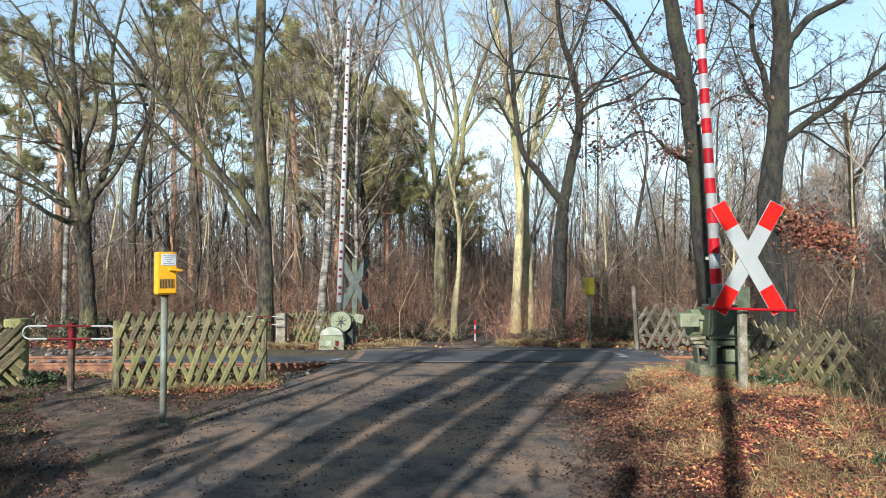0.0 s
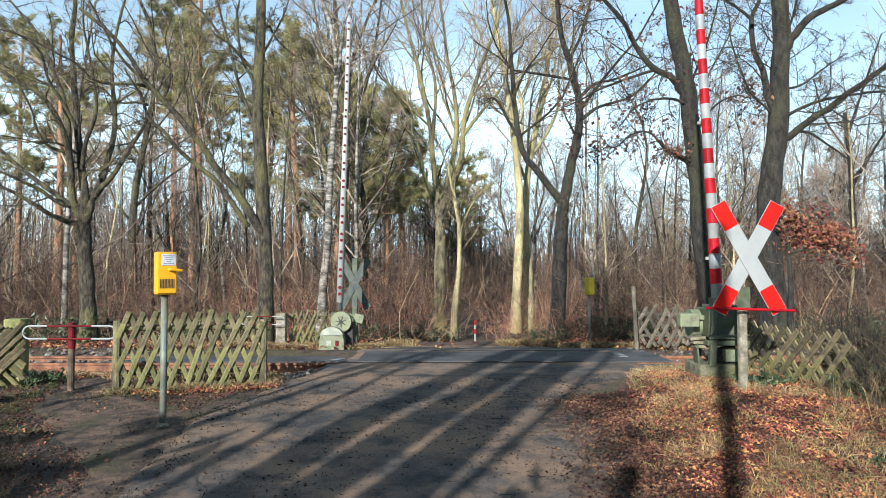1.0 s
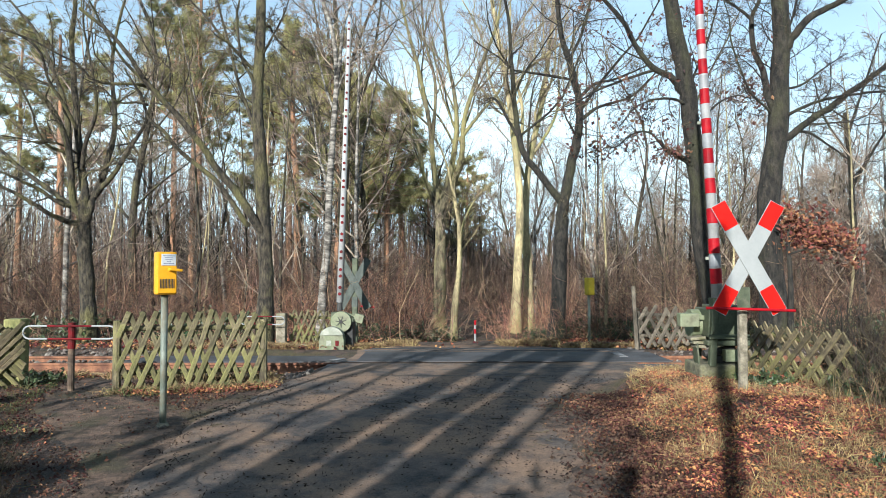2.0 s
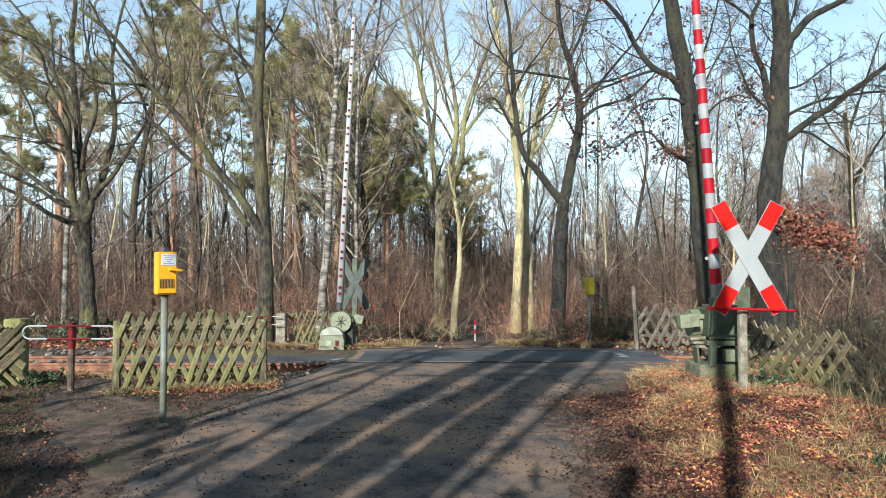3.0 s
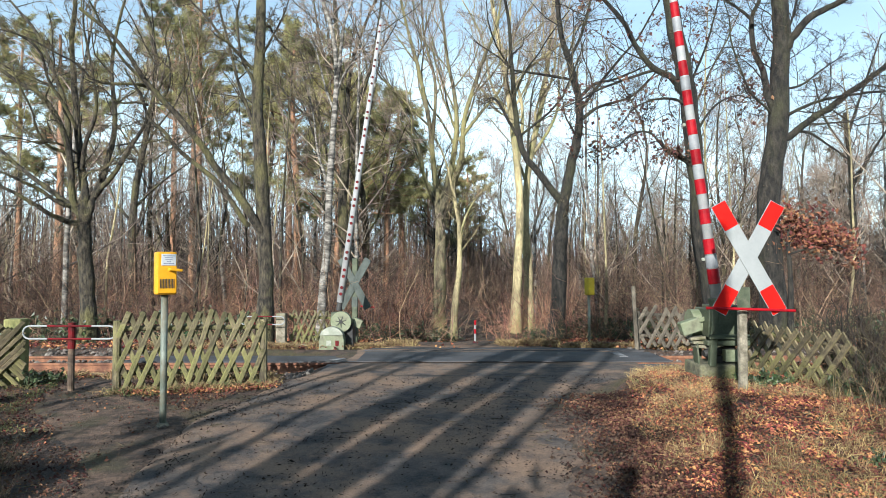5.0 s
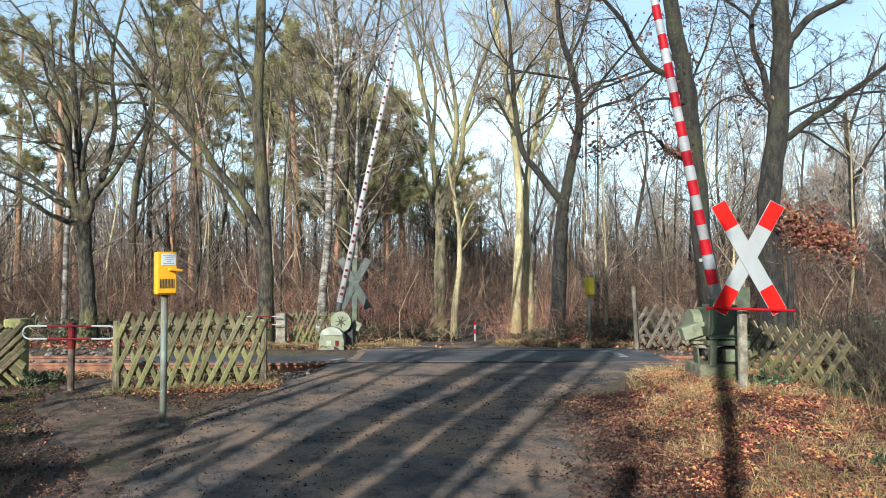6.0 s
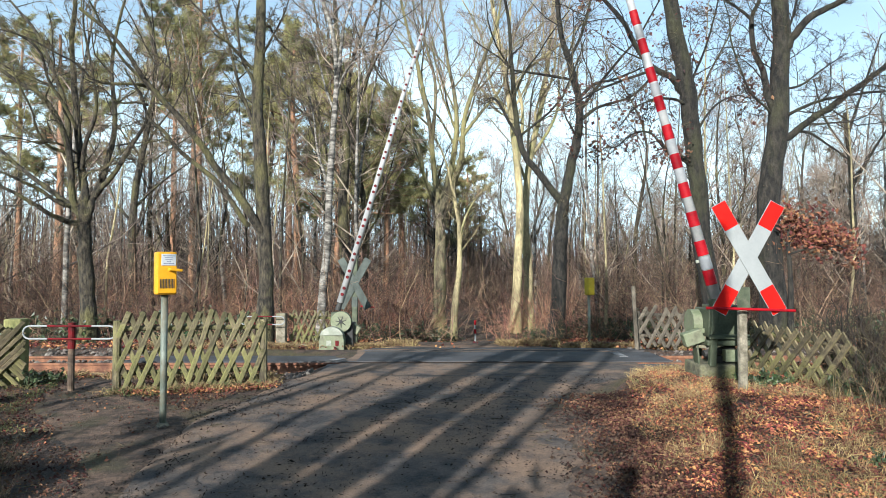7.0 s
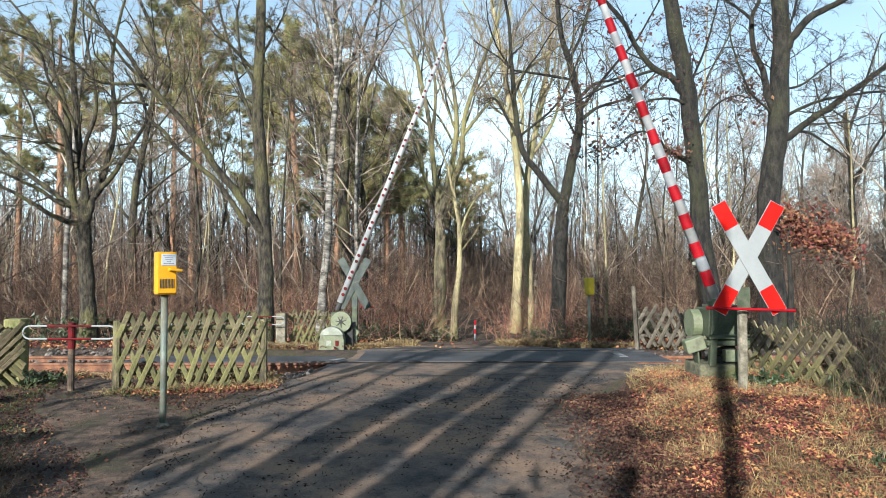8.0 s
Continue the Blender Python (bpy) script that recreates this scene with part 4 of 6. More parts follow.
def pine(base, h, crown0, r, label, seed):
    rng = np.random.default_rng(seed)
    e = thing("pine_tree", base, label, "tree", "pines in the wood")
    top = (rng.normal(0, 0.25), rng.normal(0, 0.25), h)
    P = resample([(0, 0, -0.6), (rng.normal(0, 0.1), 0, h * 0.35), (rng.normal(0, 0.2), 0, h * 0.7), top], 14, 0.02, rng)[None]
    R = np.linspace(r, r * 0.25, 14)[None]
    V, Fc = tubes([(P, R, 10)])
    quick("trunk", V, Fc, M_PINE, e)
    A, B = sprout(P, R, 46, crown0, 1.0, 76, 0.25, 6, 0.04, 0.2, rng, 0.012, 0.4)
    C, D = sprout(A, B, 7, 0.3, 1.0, 45, 0.5, 4, 0.05, 0.22, rng, 0.006, 0.6)
    V, Fc = tubes([(A, B, 5), (C, D, 3)])
    quick("bough", V, Fc, M_PINE, e)
    cen = np.vstack([C[:, 1:].reshape(-1, 3), A[:, -1]])
    clump = np.array([noise.noise(Vector(c * 0.55)) for c in cen])
    cen = cen[clump + 0.5 * rng.random(len(cen)) > 0.17]
    V, Fc = needles(cen, 0.24, 60, rng)
    quick("crown", V, Fc, M_NEEDLE, e, "dark green needle clumps", False)
    return e


PINE_LABEL = "tall pine with orange-brown bark and a ragged green crown"
pines = [pine((-6.9, 32, -0.5), 13.5, 0.42, 0.24, PINE_LABEL, 31), pine((-4.8, 34, -0.5), 12.0, 0.38, 0.22, PINE_LABEL, 32), pine((-10.8, 30, -0.5), 14.5, 0.55, 0.2, PINE_LABEL, 33)]
pines.append(pine((-4.4, 27, -0.5), 10.5, 0.34, 0.17, PINE_LABEL, 34))
pines.append(pine((-2.5, 29, -0.5), 9.5, 0.4, 0.15, PINE_LABEL, 35))
for i, (x, y, s, a) in enumerate(((-2.3, 37, 0.85, 40), (-3.4, 40, 0.8, 200), (-13.5, 34, 1.0, 80), (-17.5, 31, 0.95, 120), (-19.5, 36, 1.05, 250), (-8.6, 38, 1.05, 300),
                                  (-5.6, 43, 1.05, 20), (-22, 30, 1.0, 10), (-15.5, 42, 1.1, 70), (-11.5, 44, 1.05, 150), (-1.0, 46, 0.75, 90), (-25, 40, 1.1, 33))):
    copy_thing(pines[i % 5 if i < 2 else i % 3], pose(x, y, -0.5, 0, 0, a) @ Matrix.Scale(s, 4))


# ---- the bare wood behind ----
def wood_tree(seed, h, r, mat, twig, label, name="bare_tree", forks=16, brush=0):
    rng = np.random.default_rng(seed)
    e = thing(name, (0, 0, 0), label, "tree", "bare trees of the wood")
    P = resample([(0, 0, -0.6), (rng.normal(0, 0.2), rng.normal(0, 0.2), h * 0.3), (rng.normal(0, 0.5), rng.normal(0, 0.4), h * 0.65), (rng.normal(0, 0.8), rng.normal(0, 0.6), h)], 12, 0.03, rng)[None]
    R = np.linspace(r, r * 0.15, 12)[None]
    A, B = sprout(P, R, forks, 0.2, 0.98, 42, 0.36, 6, 0.08, 0.14, rng, 0.014, 0.5)
    C, D = sprout(A, B, 6, 0.15, 1.0, 42, 0.58, 3, 0.06, 0.18, rng, 0.009, 0.6)
    G, K = sprout(C, D, 6, 0.1, 1.0, 42, 0.68, 2, 0.03, 0.22, rng, 0.006, 0.7)
    V, Fc = tubes([(P, R, 7), (A, B * 0.8, 4)])
    quick("trunk", V, Fc, mat, e)
    more = [sprout(G, K, brush, 0.1, 1.0, 40, 0.75, 2, 0.02, 0.25, rng, 0.005, 0.8) + (3,)] if brush else []
    V, Fc = tubes([(C, D, 3), (G, K, 3)] + more)
    quick("crown", V, Fc, twig, e, "bare winter branches")
    return e


WOODS = [wood_tree(41, 13, 0.13, M_OAK, M_TWIG, "slim bare tree with grey-brown bark in the wood"),
         wood_tree(42, 15, 0.16, M_OAK, M_TWIG_RED, "tall bare tree with reddish twigs in the wood"),
         wood_tree(43, 11, 0.1, M_DARK, M_TWIG, "young bare tree with dark bark in the wood", forks=20),
         wood_tree(44, 14, 0.09, M_BIRCH, M_TWIG_RED, "thin white-barked birch in the wood", "birch_tree", 12),
         wood_tree(45, 9, 0.07, M_DARK, M_TWIG_RED, "small bare tree with reddish twigs in the wood", forks=22)]
rng = np.random.default_rng(5)
spots = []
for k in range(2400):
    y = 21 + 48 * rng.random() ** 0.9
    x = rng.uniform(-0.74, 0.74) * y if k % 3 else rng.uniform(0.3, 0.74) * y
    if abs(x - 1.2 - 0.02 * y) < 1.7 and y < 36:
        continue
    if min([(x - a) ** 2 + (y - b) ** 2 for a, b in spots] + [99]) > 5.0:
        spots.append((x, y))
    if len(spots) >= 118:
        break
for i, (x, y) in enumerate(spots):
    k = (0, 1, 2, 4, 0, 3, 1, 2, 4, 2)[i % 10]
    m = pose(x, y, -0.5, 0, 0, rng.uniform(0, 360)) @ Matrix.Scale(rng.uniform(0.75, 1.1) * (0.88 if x > 3 else 1.0), 4)
    if i < 10 and k not in [((0, 1, 2, 4, 0, 3, 1, 2, 4, 2)[j]) for j in range(i)]:
        WOODS[k].matrix_world = m
    else:
        copy_thing(WOODS[k], m)


# two pines added behind the track's end to imitate its shaded opening
for x, y, s, a, k in ((1.6, 47, 0.9, 30, 3), (0.6, 54, 0.9, 200, 3)):
    copy_thing(pines[k], pose(x, y, -0.5, 0, 0, a) @ Matrix.Scale(s, 4))
rng = np.random.default_rng(29)
for i in range(7):
    x, y = rng.uniform(0.5, 14), rng.uniform(40, 62)
    copy_thing(WOODS[(1, 0, 2)[i % 3]], pose(x, y, -0.5, 0, 0, rng.uniform(0, 360)) @ Matrix.Scale(rng.uniform(0.8, 1.0), 4))

# twiggy birches whose fine crowns stand against the sky
HAZY = wood_tree(49, 9, 0.1, M_OAK, M_TWIG_RED, "twiggy birch with a hazy reddish crown", "birch_tree", 26, 5)
HAZY.matrix_world = pose(11.1, 26, -0.5, 0, 0, 15) @ Matrix.Scale(0.95, 4)
for x, y, s, a in ((9.3, 30, 0.7, 80), (12.6, 24, 0.62, 140), (14.2, 23, 0.78, 200), (8.1, 32, 0.72, 260), (15.5, 27, 0.7, 300), (13.3, 29, 0.75, 45),
                   (17.5, 30, 0.85, 170), (4.8, 36, 1.15, 100), (3.9, 40, 1.15, 220), (18.6, 33, 0.9, 20), (-11, 27, 0.95, 5), (-14, 26, 0.9, 99)):
    copy_thing(HAZY, pose(x, y, -0.5, 0, 0, a) @ Matrix.Scale(s, 4))

# unseen wood beside and behind the viewer, added to dim the skylight, open sunwards
rng = np.random.default_rng(25)
for i in range(16):
    a, dist_out = rng.uniform(60, 150), rng.uniform(14, 26)
    x, y = dist_out * math.sin(radians(a)), dist_out * math.cos(radians(a))
    copy_thing(WOODS[(0, 1, 2)[i % 3]], pose(x, y, -0.1, 0, 0, rng.uniform(0, 360)))
for i, (x, y) in enumerate(((7.6, 1.6), (9.5, 5.5), (8.2, -3.5), (7.8, -9.0), (12.5, 1.0), (13.0, -7.0), (14.5, 8.0), (-19.5, 4.0), (-20.0, -3.0), (-19.0, 9.0), (-25.0, -8.0), (11.0, -14.0))):
    copy_thing(pines[(0, 1, 3)[i % 3]], pose(x, y, -0.1, 0, 0, rng.uniform(0, 360)))
for i in range(11):
    a, dist_out = radians(140 + 12 * i + rng.uniform(-2, 2)), rng.uniform(41, 47)
    copy_thing(pines[(0, 1)[i % 2]], pose(dist_out * math.sin(a), dist_out * math.cos(a), -0.2, 0, 0, rng.uniform(0, 360)))


# ---- undergrowth ----
def thicket(seed, stems, h, spread_r, mat, label, name="shrub", droop=0.0, leafy=0, m1=7, m2=5, cat="shrub"):
    rng = np.random.default_rng(seed)
    a, rr = rng.random(stems) * 6.283, spread_r * np.sqrt(rng.random(stems))
    n = 7
    base = np.stack([np.cos(a) * rr, np.sin(a) * rr, np.full(stems, -0.15)], 1)
    d = np.stack([np.cos(a) * 0.25, np.sin(a) * 0.25, np.ones(stems)], 1) + rng.normal(0, 0.15, (stems, 3))
    L = h * (0.55 + 0.5 * rng.random(stems))
    pts = [base]
    for k in range(n - 1):
        d = d + rng.normal(0, 0.24, d.shape)
        d[:, 2] -= droop * k / n
        d /= np.linalg.norm(d, axis=1, keepdims=True)
        pts.append(pts[-1] + d * (L / (n - 1))[:, None])
    P = np.stack(pts, 1)
    R = np.linspace(0.0085, 0.0032, n)[None] * (0.6 + 0.9 * rng.random((stems, 1)))
    A, B = sprout(P, R, m1, 0.1, 1.0, 58, 0.42, 4, 0.04, 0.26, rng, 0.0036, 0.6)
    C, D = sprout(A, B, m2, 0.1, 1.0, 52, 0.55, 3, 0.02, 0.28, rng, 0.0026, 0.7)
    e = thing(name, (0, 0, 0), label, cat, "undergrowth")
    V, Fc = tubes([(P, R, 4), (A, B, 3), (C, D, 3)])
    quick("brushwood", V, Fc, mat, e)
    if leafy:
        c = np.vstack([C[:, -1], C[:, 1], A[:, -1]])
        c = c[rng.choice(len(c), min(leafy, len(c)), replace=False)]
        V, Fc = leaf_cards(c, 0.06, rng)
        quick("foliage", V, Fc, M_IVY, e, "dark evergreen leaves", False)
    return e


BRUSH = [thicket(51, 28, 2.8, 1.5, M_BRUSH, "dense brown leafless thicket in the wood"), thicket(52, 26, 2.2, 1.4, M_REDSHRUB, "reddish-brown leafless shrub in the wood"),
         thicket(53, 26, 3.8, 1.8, M_BRUSH, "tall dry brown thicket in the wood", m1=8), thicket(54, 30, 1.0, 1.0, M_BRUSH, "low evergreen bush with sparse dark leaves", "evergreen_bush", leafy=700)]
# thin pale saplings
def sapling(seed, h, r, mat, label):
    rng = np.random.default_rng(seed)
    e = thing("sapling", (0, 0, 0), label, "tree", "saplings of the wood")
    P = resample([(0, 0, -0.5), (rng.normal(0, 0.12), 0, h * 0.4), (rng.normal(0, 0.3), rng.normal(0, 0.2), h)], 8, 0.02, rng)[None]
    R = np.linspace(r, 0.008, 8)[None]
    A, B = sprout(P, R, 14, 0.2, 0.98, 45, 0.25, 4, 0.05, 0.16, rng, 0.008, 0.5)
    C, D = sprout(A, B, 5, 0.15, 1.0, 45, 0.5, 2, 0.03, 0.2, rng, 0.006, 0.7)
    V, Fc = tubes([(P, R, 6)])
    quick("trunk", V, Fc, mat, e)
    V, Fc = tubes([(A, B, 3), (C, D, 3)])
    quick("crown", V, Fc, M_TWIG_RED, e, "sparse bare twigs")
    return e


SAPLINGS = [sapling(46, 6.5, 0.045, M_BEECH, "thin sapling with pale sunlit bark"), sapling(47, 8.0, 0.06, M_BIRCH, "thin young birch with white bark"), sapling(48, 5.5, 0.04, M_OAK, "thin sapling with brown mossy bark")]
rng = np.random.default_rng(15)
used = set()
for i in range(150):
    y = 17 + 30 * rng.random()
    x = rng.uniform(-0.74, 0.74) * y
    if abs(x - 1.2 - 0.02 * y) < 2.2:
        continue
    k = (0, 2, 0, 1, 2)[i % 5]
    m = pose(x, y, ground_z(x, y), 0, rng.normal(0, 4), rng.uniform(0, 360)) @ Matrix.Scale(rng.uniform(0.7, 1.3), 4)
    if k not in used:
        SAPLINGS[k].matrix_world = m
        used.add(k)
    else:
        copy_thing(SAPLINGS[k], m)

placed = [False] * 4
rng = np.random.default_rng(8)
for i in range(124):
    k = (0, 1, 2, 0, 2, 1, 0, 2, 3)[i % 9]
    y = (15.5 + 22 * rng.random() if i < 110 else 34 + 30 * rng.random())
    x = rng.uniform(-0.74, 0.74) * y
    if abs(x - 1.0 - 0.02 * y) < (2.4 if y < 22 else 1.5) and y < 34:
        continue
    if k == 3:
        y = 14.6 + 5 * rng.random()
        x = rng.uniform(-9, -1.8) if rng.random() < 0.45 else rng.uniform(3.3, 10)
    m = pose(x, y, ground_z(x, y), 0, 0, rng.uniform(0, 360)) @ Matrix.Scale(rng.uniform(0.75, 1.25), 4)
    if not placed[k]:
        BRUSH[k].matrix_world, placed[k] = m, True
    else:
        copy_thing(BRUSH[k], m)

for x, y, s, k in ((-1.6, 18.6, 1.0, 1), (-2.6, 17.4, 0.95, 1), (-0.9, 20.5, 0.9, 1), (2.2, 19.5, 0.75, 1), (2.9, 21.0, 0.9, 1), (-1.3, 17.3, 0.7, 3), (-0.5, 19, 0.75, 3), (-0.9, 18, 0.7, 3), (-1.9, 16.8, 0.8, 3), (1.3, 38, 1.0, 2), (1.9, 36.5, 0.9, 0), (3.1, 18.2, 0.7, 3), (3.8, 17.4, 0.8, 3), (2.6, 17.2, 0.6, 3), (3.4, 16.6, 0.7, 1), (-4.2, 16.6, 0.9, 1)):
    copy_thing(BRUSH[k], pose(x, y, ground_z(x, y), 0, 0, x * 77) @ Matrix.Scale(s, 4))

# the far wood: stems too thin and many to tell apart
rng = np.random.default_rng(33)
n = 1900
fy = rng.uniform(46, 84, n)
fx = rng.uniform(-0.78, 0.78, n) * fy
fh = rng.uniform(5.0, 11.0, n) * np.where(fx > 0, 0.72, 1.0)
base = np.stack([fx, fy, np.full(n, -0.7)], 1)
bend = rng.normal(0, 0.35, (n, 2))
P = np.stack([base + np.c_[bend * t * t * 1.5, fh * t] for t in (0.0, 0.33, 0.66, 1.0)], 1)
R = rng.uniform(0.03, 0.09, (n, 1)) * np.linspace(1, 0.25, 4)[None]
A, B = sprout(P, R, 9, 0.12, 1.0, 48, 0.3, 3, 0.04, 0.2, rng, 0.016, 0.5, slim=0.02)
V, Fc = tubes([(P, R, 4), (A, B, 3)])
tagged(quick("far_woods", V, Fc, M_FARWOOD), "dense bare stems of the far wood", "woods", kind="stuff")

# distant wood closing the view
verts, faces = [], []
rng = np.random.default_rng(9)
cols = 2600
for i in range(cols):
    a = -math.pi + 2 * math.pi * i / cols
    top = 3.0 + 2.0 * noise.noise(Vector((a * 9, 0, 0))) + 7.0 * rng.random() ** 2.5
    verts += [(110 * math.sin(a), 110 * math.cos(a), -2.0), (110 * math.sin(a), 110 * math.cos(a), top)]
for i in range(cols):
    j = (i + 1) % cols
    faces.append((2 * i, 2 * j, 2 * j + 1, 2 * i + 1))
tagged(raw("backdrop", verts, faces, M_FAR), "hazy brown distant wood", kind="structure")

# ---- trees behind the viewer, whose trunks throw the long shadows ----
SHADOW_RUN = math.tan(radians(SUN_AZ))
# each with the sideways bend of its trunk at the foot, at two fifths and at the top
for i, (c, y, r, h, b0, b1, b2) in enumerate(((-4.72, -4, 0.08, 9, 0, 0, 0), (-3.85, -3.5, 0.055, 9, 1.0, 0.05, -1.2), (-3.24, -5, 0.22, 11, 0.9, -0.02, -0.08), (-2.71, -6, 0.245, 11, 0.1, 0, 0),
                                              (-2.12, -4, 0.25, 11, 0.04, 0, -0.03), (-1.68, -5.5, 0.06, 11, -1.0, 0, 0.1), (-0.55, -5, 0.09, 4.1, 0, 0, 0), (0.14, -5, 0.085, 6.6, 0, 0, 0))):
    sp = 1.0 if c < -1 else 0.15
    tree("bare_tree", (c + SHADOW_RUN * y, y, -0.05), [(r, r * 0.85, [(b0, 0, 0), (b1, 0, h * 0.4), (b1 * 0.4 + b2 * 0.6, 0, h * 0.7), (b2, 0.1, h)]),
                                                   (r * 0.5, 0.02, [(b1 * 0.6 + b2 * 0.4, 0, h * 0.6), (b2 + 0.8 * sp, 0.3, h * 0.75), (b2 + 1.2 * sp, 0.5, h * 0.95)]),
                                                   (r * 0.5, 0.02, [(b1 * 0.6 + b2 * 0.4, 0, h * 0.62), (b2 - 0.9 * sp, -0.2, h * 0.8), (b2 - 1.3 * sp, -0.1, h)])],
         M_DARK, "bare roadside tree casting a long shadow", 60 + i, levels=((5, 0.5, 5), (5, 0.5, 4)) if c < -1 else ((4, 0.12, 4),), group="roadside trees")


# unseen evergreen bushes behind the viewer, added to shade the left verge
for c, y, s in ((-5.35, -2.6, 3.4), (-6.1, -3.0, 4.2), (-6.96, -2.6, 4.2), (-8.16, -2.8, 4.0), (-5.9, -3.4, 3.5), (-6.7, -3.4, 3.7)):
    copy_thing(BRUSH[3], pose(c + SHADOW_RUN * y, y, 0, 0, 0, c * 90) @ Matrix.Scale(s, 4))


# ---- fences ----
def lattice_fence(p0, p1, h, label, n, posts=(True, True), mat=M_WOOD, lean=32.0, seed=1, post_mat=M_GREYWOOD, wide=0.058, ragged_top=0.02):
    rng = np.random.default_rng(seed)
    a, b = Vector(p0), Vector(p1)
    length, ang = (Vector((b.x, b.y, 0)) - Vector((a.x, a.y, 0))).length, math.degrees(math.atan2(b.y - a.y, b.x - a.x))
    e = thing("lattice_fence", p0, label, "fence", "lattice fences", ang)
    dz = (b.z - a.z) / length
    sl = h / math.cos(radians(lean))
    bm = bmesh.new()
    box(bm, (wide, 0.02, sl), (0, 0, 0), bevel=0.007)
    slat_mesh = bpy.data.meshes.new("slat")
    bm.to_mesh(slat_mesh)
    bm.free()
    slat_mesh.materials.append(mat)
    sl_half, si = sl / 2, math.sin(radians(lean))
    for way, y in ((1, -0.022), (-1, 0.001)):
        for k in range(-4, n + 4):
            # the slats of both ways meet in pairs at the top
            xc = (k + 0.5) / n * length - way * h / 2 * math.tan(radians(lean)) + rng.normal(0, 0.012)
            lo, hi = sorted(((-0.03 - xc) / (si * way), (length + 0.03 - xc) / (si * way)))
            lo, hi = max(lo, -sl_half), min(hi, sl_half)
            if hi - lo < 0.18:
                continue
            mid = (lo + hi) / 2
            x = xc + mid * si * way
            z = 0.04 + h / 2 + mid * math.cos(radians(lean)) + dz * x + rng.normal(0, ragged_top)
            shared("slat", slat_mesh, pose(x, y, z, 0, way * lean + rng.normal(0, 1.8), 0) @ Matrix.Diagonal((1, 1, (hi - lo) / sl, 1)), e)
    for z in (0.2, 0.78):
        bm = bmesh.new()
        rod(bm, (-0.04, 0.04, h * z + 0.05), (length - 0.01, 0.04, h * z + 0.05 + dz * length), 0.032, 0.028, 8)
        part("cross_rail", bm, mat, e)
    for on, x in zip(posts, (-0.04, length + 0.03)):
        if on:
            bm = bmesh.new()
            rod(bm, (x, 0.03, -0.3), (x, 0.03, h * 0.94 + dz * x), 0.05, 0.046, 10)
            part("post", bm, post_mat, e)
    return e


FENCE = "weathered lattice fence of mossy crossed wooden slats"
lattice_fence((-3.72, 7.9, 0.09), (-2.23, 8.4, 0.07), 0.89, FENCE, 10, lean=22.0, seed=1, post_mat=M_WOOD)
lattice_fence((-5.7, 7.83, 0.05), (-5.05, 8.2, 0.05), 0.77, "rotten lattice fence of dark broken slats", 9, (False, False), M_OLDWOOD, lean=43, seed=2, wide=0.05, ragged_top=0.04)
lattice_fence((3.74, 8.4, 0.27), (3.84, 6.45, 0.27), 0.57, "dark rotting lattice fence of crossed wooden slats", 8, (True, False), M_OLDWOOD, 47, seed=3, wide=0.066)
lattice_fence((-3.096, 14, -0.036), (-2.348, 14.3, -0.08), 0.7, FENCE, 6, (False, False), lean=21, seed=4, wide=0.042, ragged_top=0.012)
lattice_fence((3.726, 12.9, 0.096), (4.967, 13.2, 0.063), 0.68, "broken lattice fence of grey slats beyond the track", 6, (True, False), M_GREYWOOD, seed=5, wide=0.07, ragged_top=0.06)
lattice_fence((5.004, 13.3, 0.052), (5.705, 13.4, 0.041), 0.68, "grey lattice fence beyond the track", 4, (False, False), M_GREYWOOD, seed=6, wide=0.07, ragged_top=0.05)


def single_post(at, size, h, mat, label, lean=0.0, top=0.02):
    bm = bmesh.new()
    box(bm, (size, size * 0.9, h + 0.3), (0, 0, h / 2 - 0.15), bevel=top)
    ob = part("fence_post", bm, mat)
    ob.matrix_world = pose(*at, 0, lean, 0)
    return tagged(ob, label, "post")


single_post((-5.174, 8.3, 0.066), 0.214, 0.857, M_MOSSWOOD, "thick square fence post green with algae")
single_post((-3.257, 13.8, -0.025), 0.2, 0.68, M_CONCRETE, "squat weathered concrete post beside the far turnstile", top=0.03)
single_post((3.594, 12.7, 0.097), 0.07, 1.12, M_GREYWOOD, "leaning grey wooden stake beyond the track", -3)
bm = bmesh.new()
box(bm, (0.9, 0.25, 0.1), (0, 0, 0), bevel=0.015)
ob = part("stone_slab", bm, M_CONCRETE)
ob.matrix_world = pose(-2.95, 13.5, ground_z(-2.95, 13.5) + 0.03)
tagged(ob, "low concrete slab in front of the far fence", "slab")


# ---- turnstile gates of the footpath ----
def loop_path(x0, x1, z0, z1, n=7):
    r = (z1 - z0) / 2
    pts = [(x1 - r, z0)] + [(x0 + r + (x1 - x0 - 2 * r) * (1 - i / 9), z0) for i in range(1, 10)]
    pts += [(x0 + r - r * math.sin(math.pi * i / n), z0 + r - r * math.cos(math.pi * i / n)) for i in range(1, n)]
    pts += [(x0 + r + (x1 - x0 - 2 * r) * i / 9, z1) for i in range(0, 10)]
    pts += [(x1 - r + r * math.sin(math.pi * i / n), z1 - r + r * math.cos(math.pi * i / n)) for i in range(1, n)]
    return pts + [pts[0]]


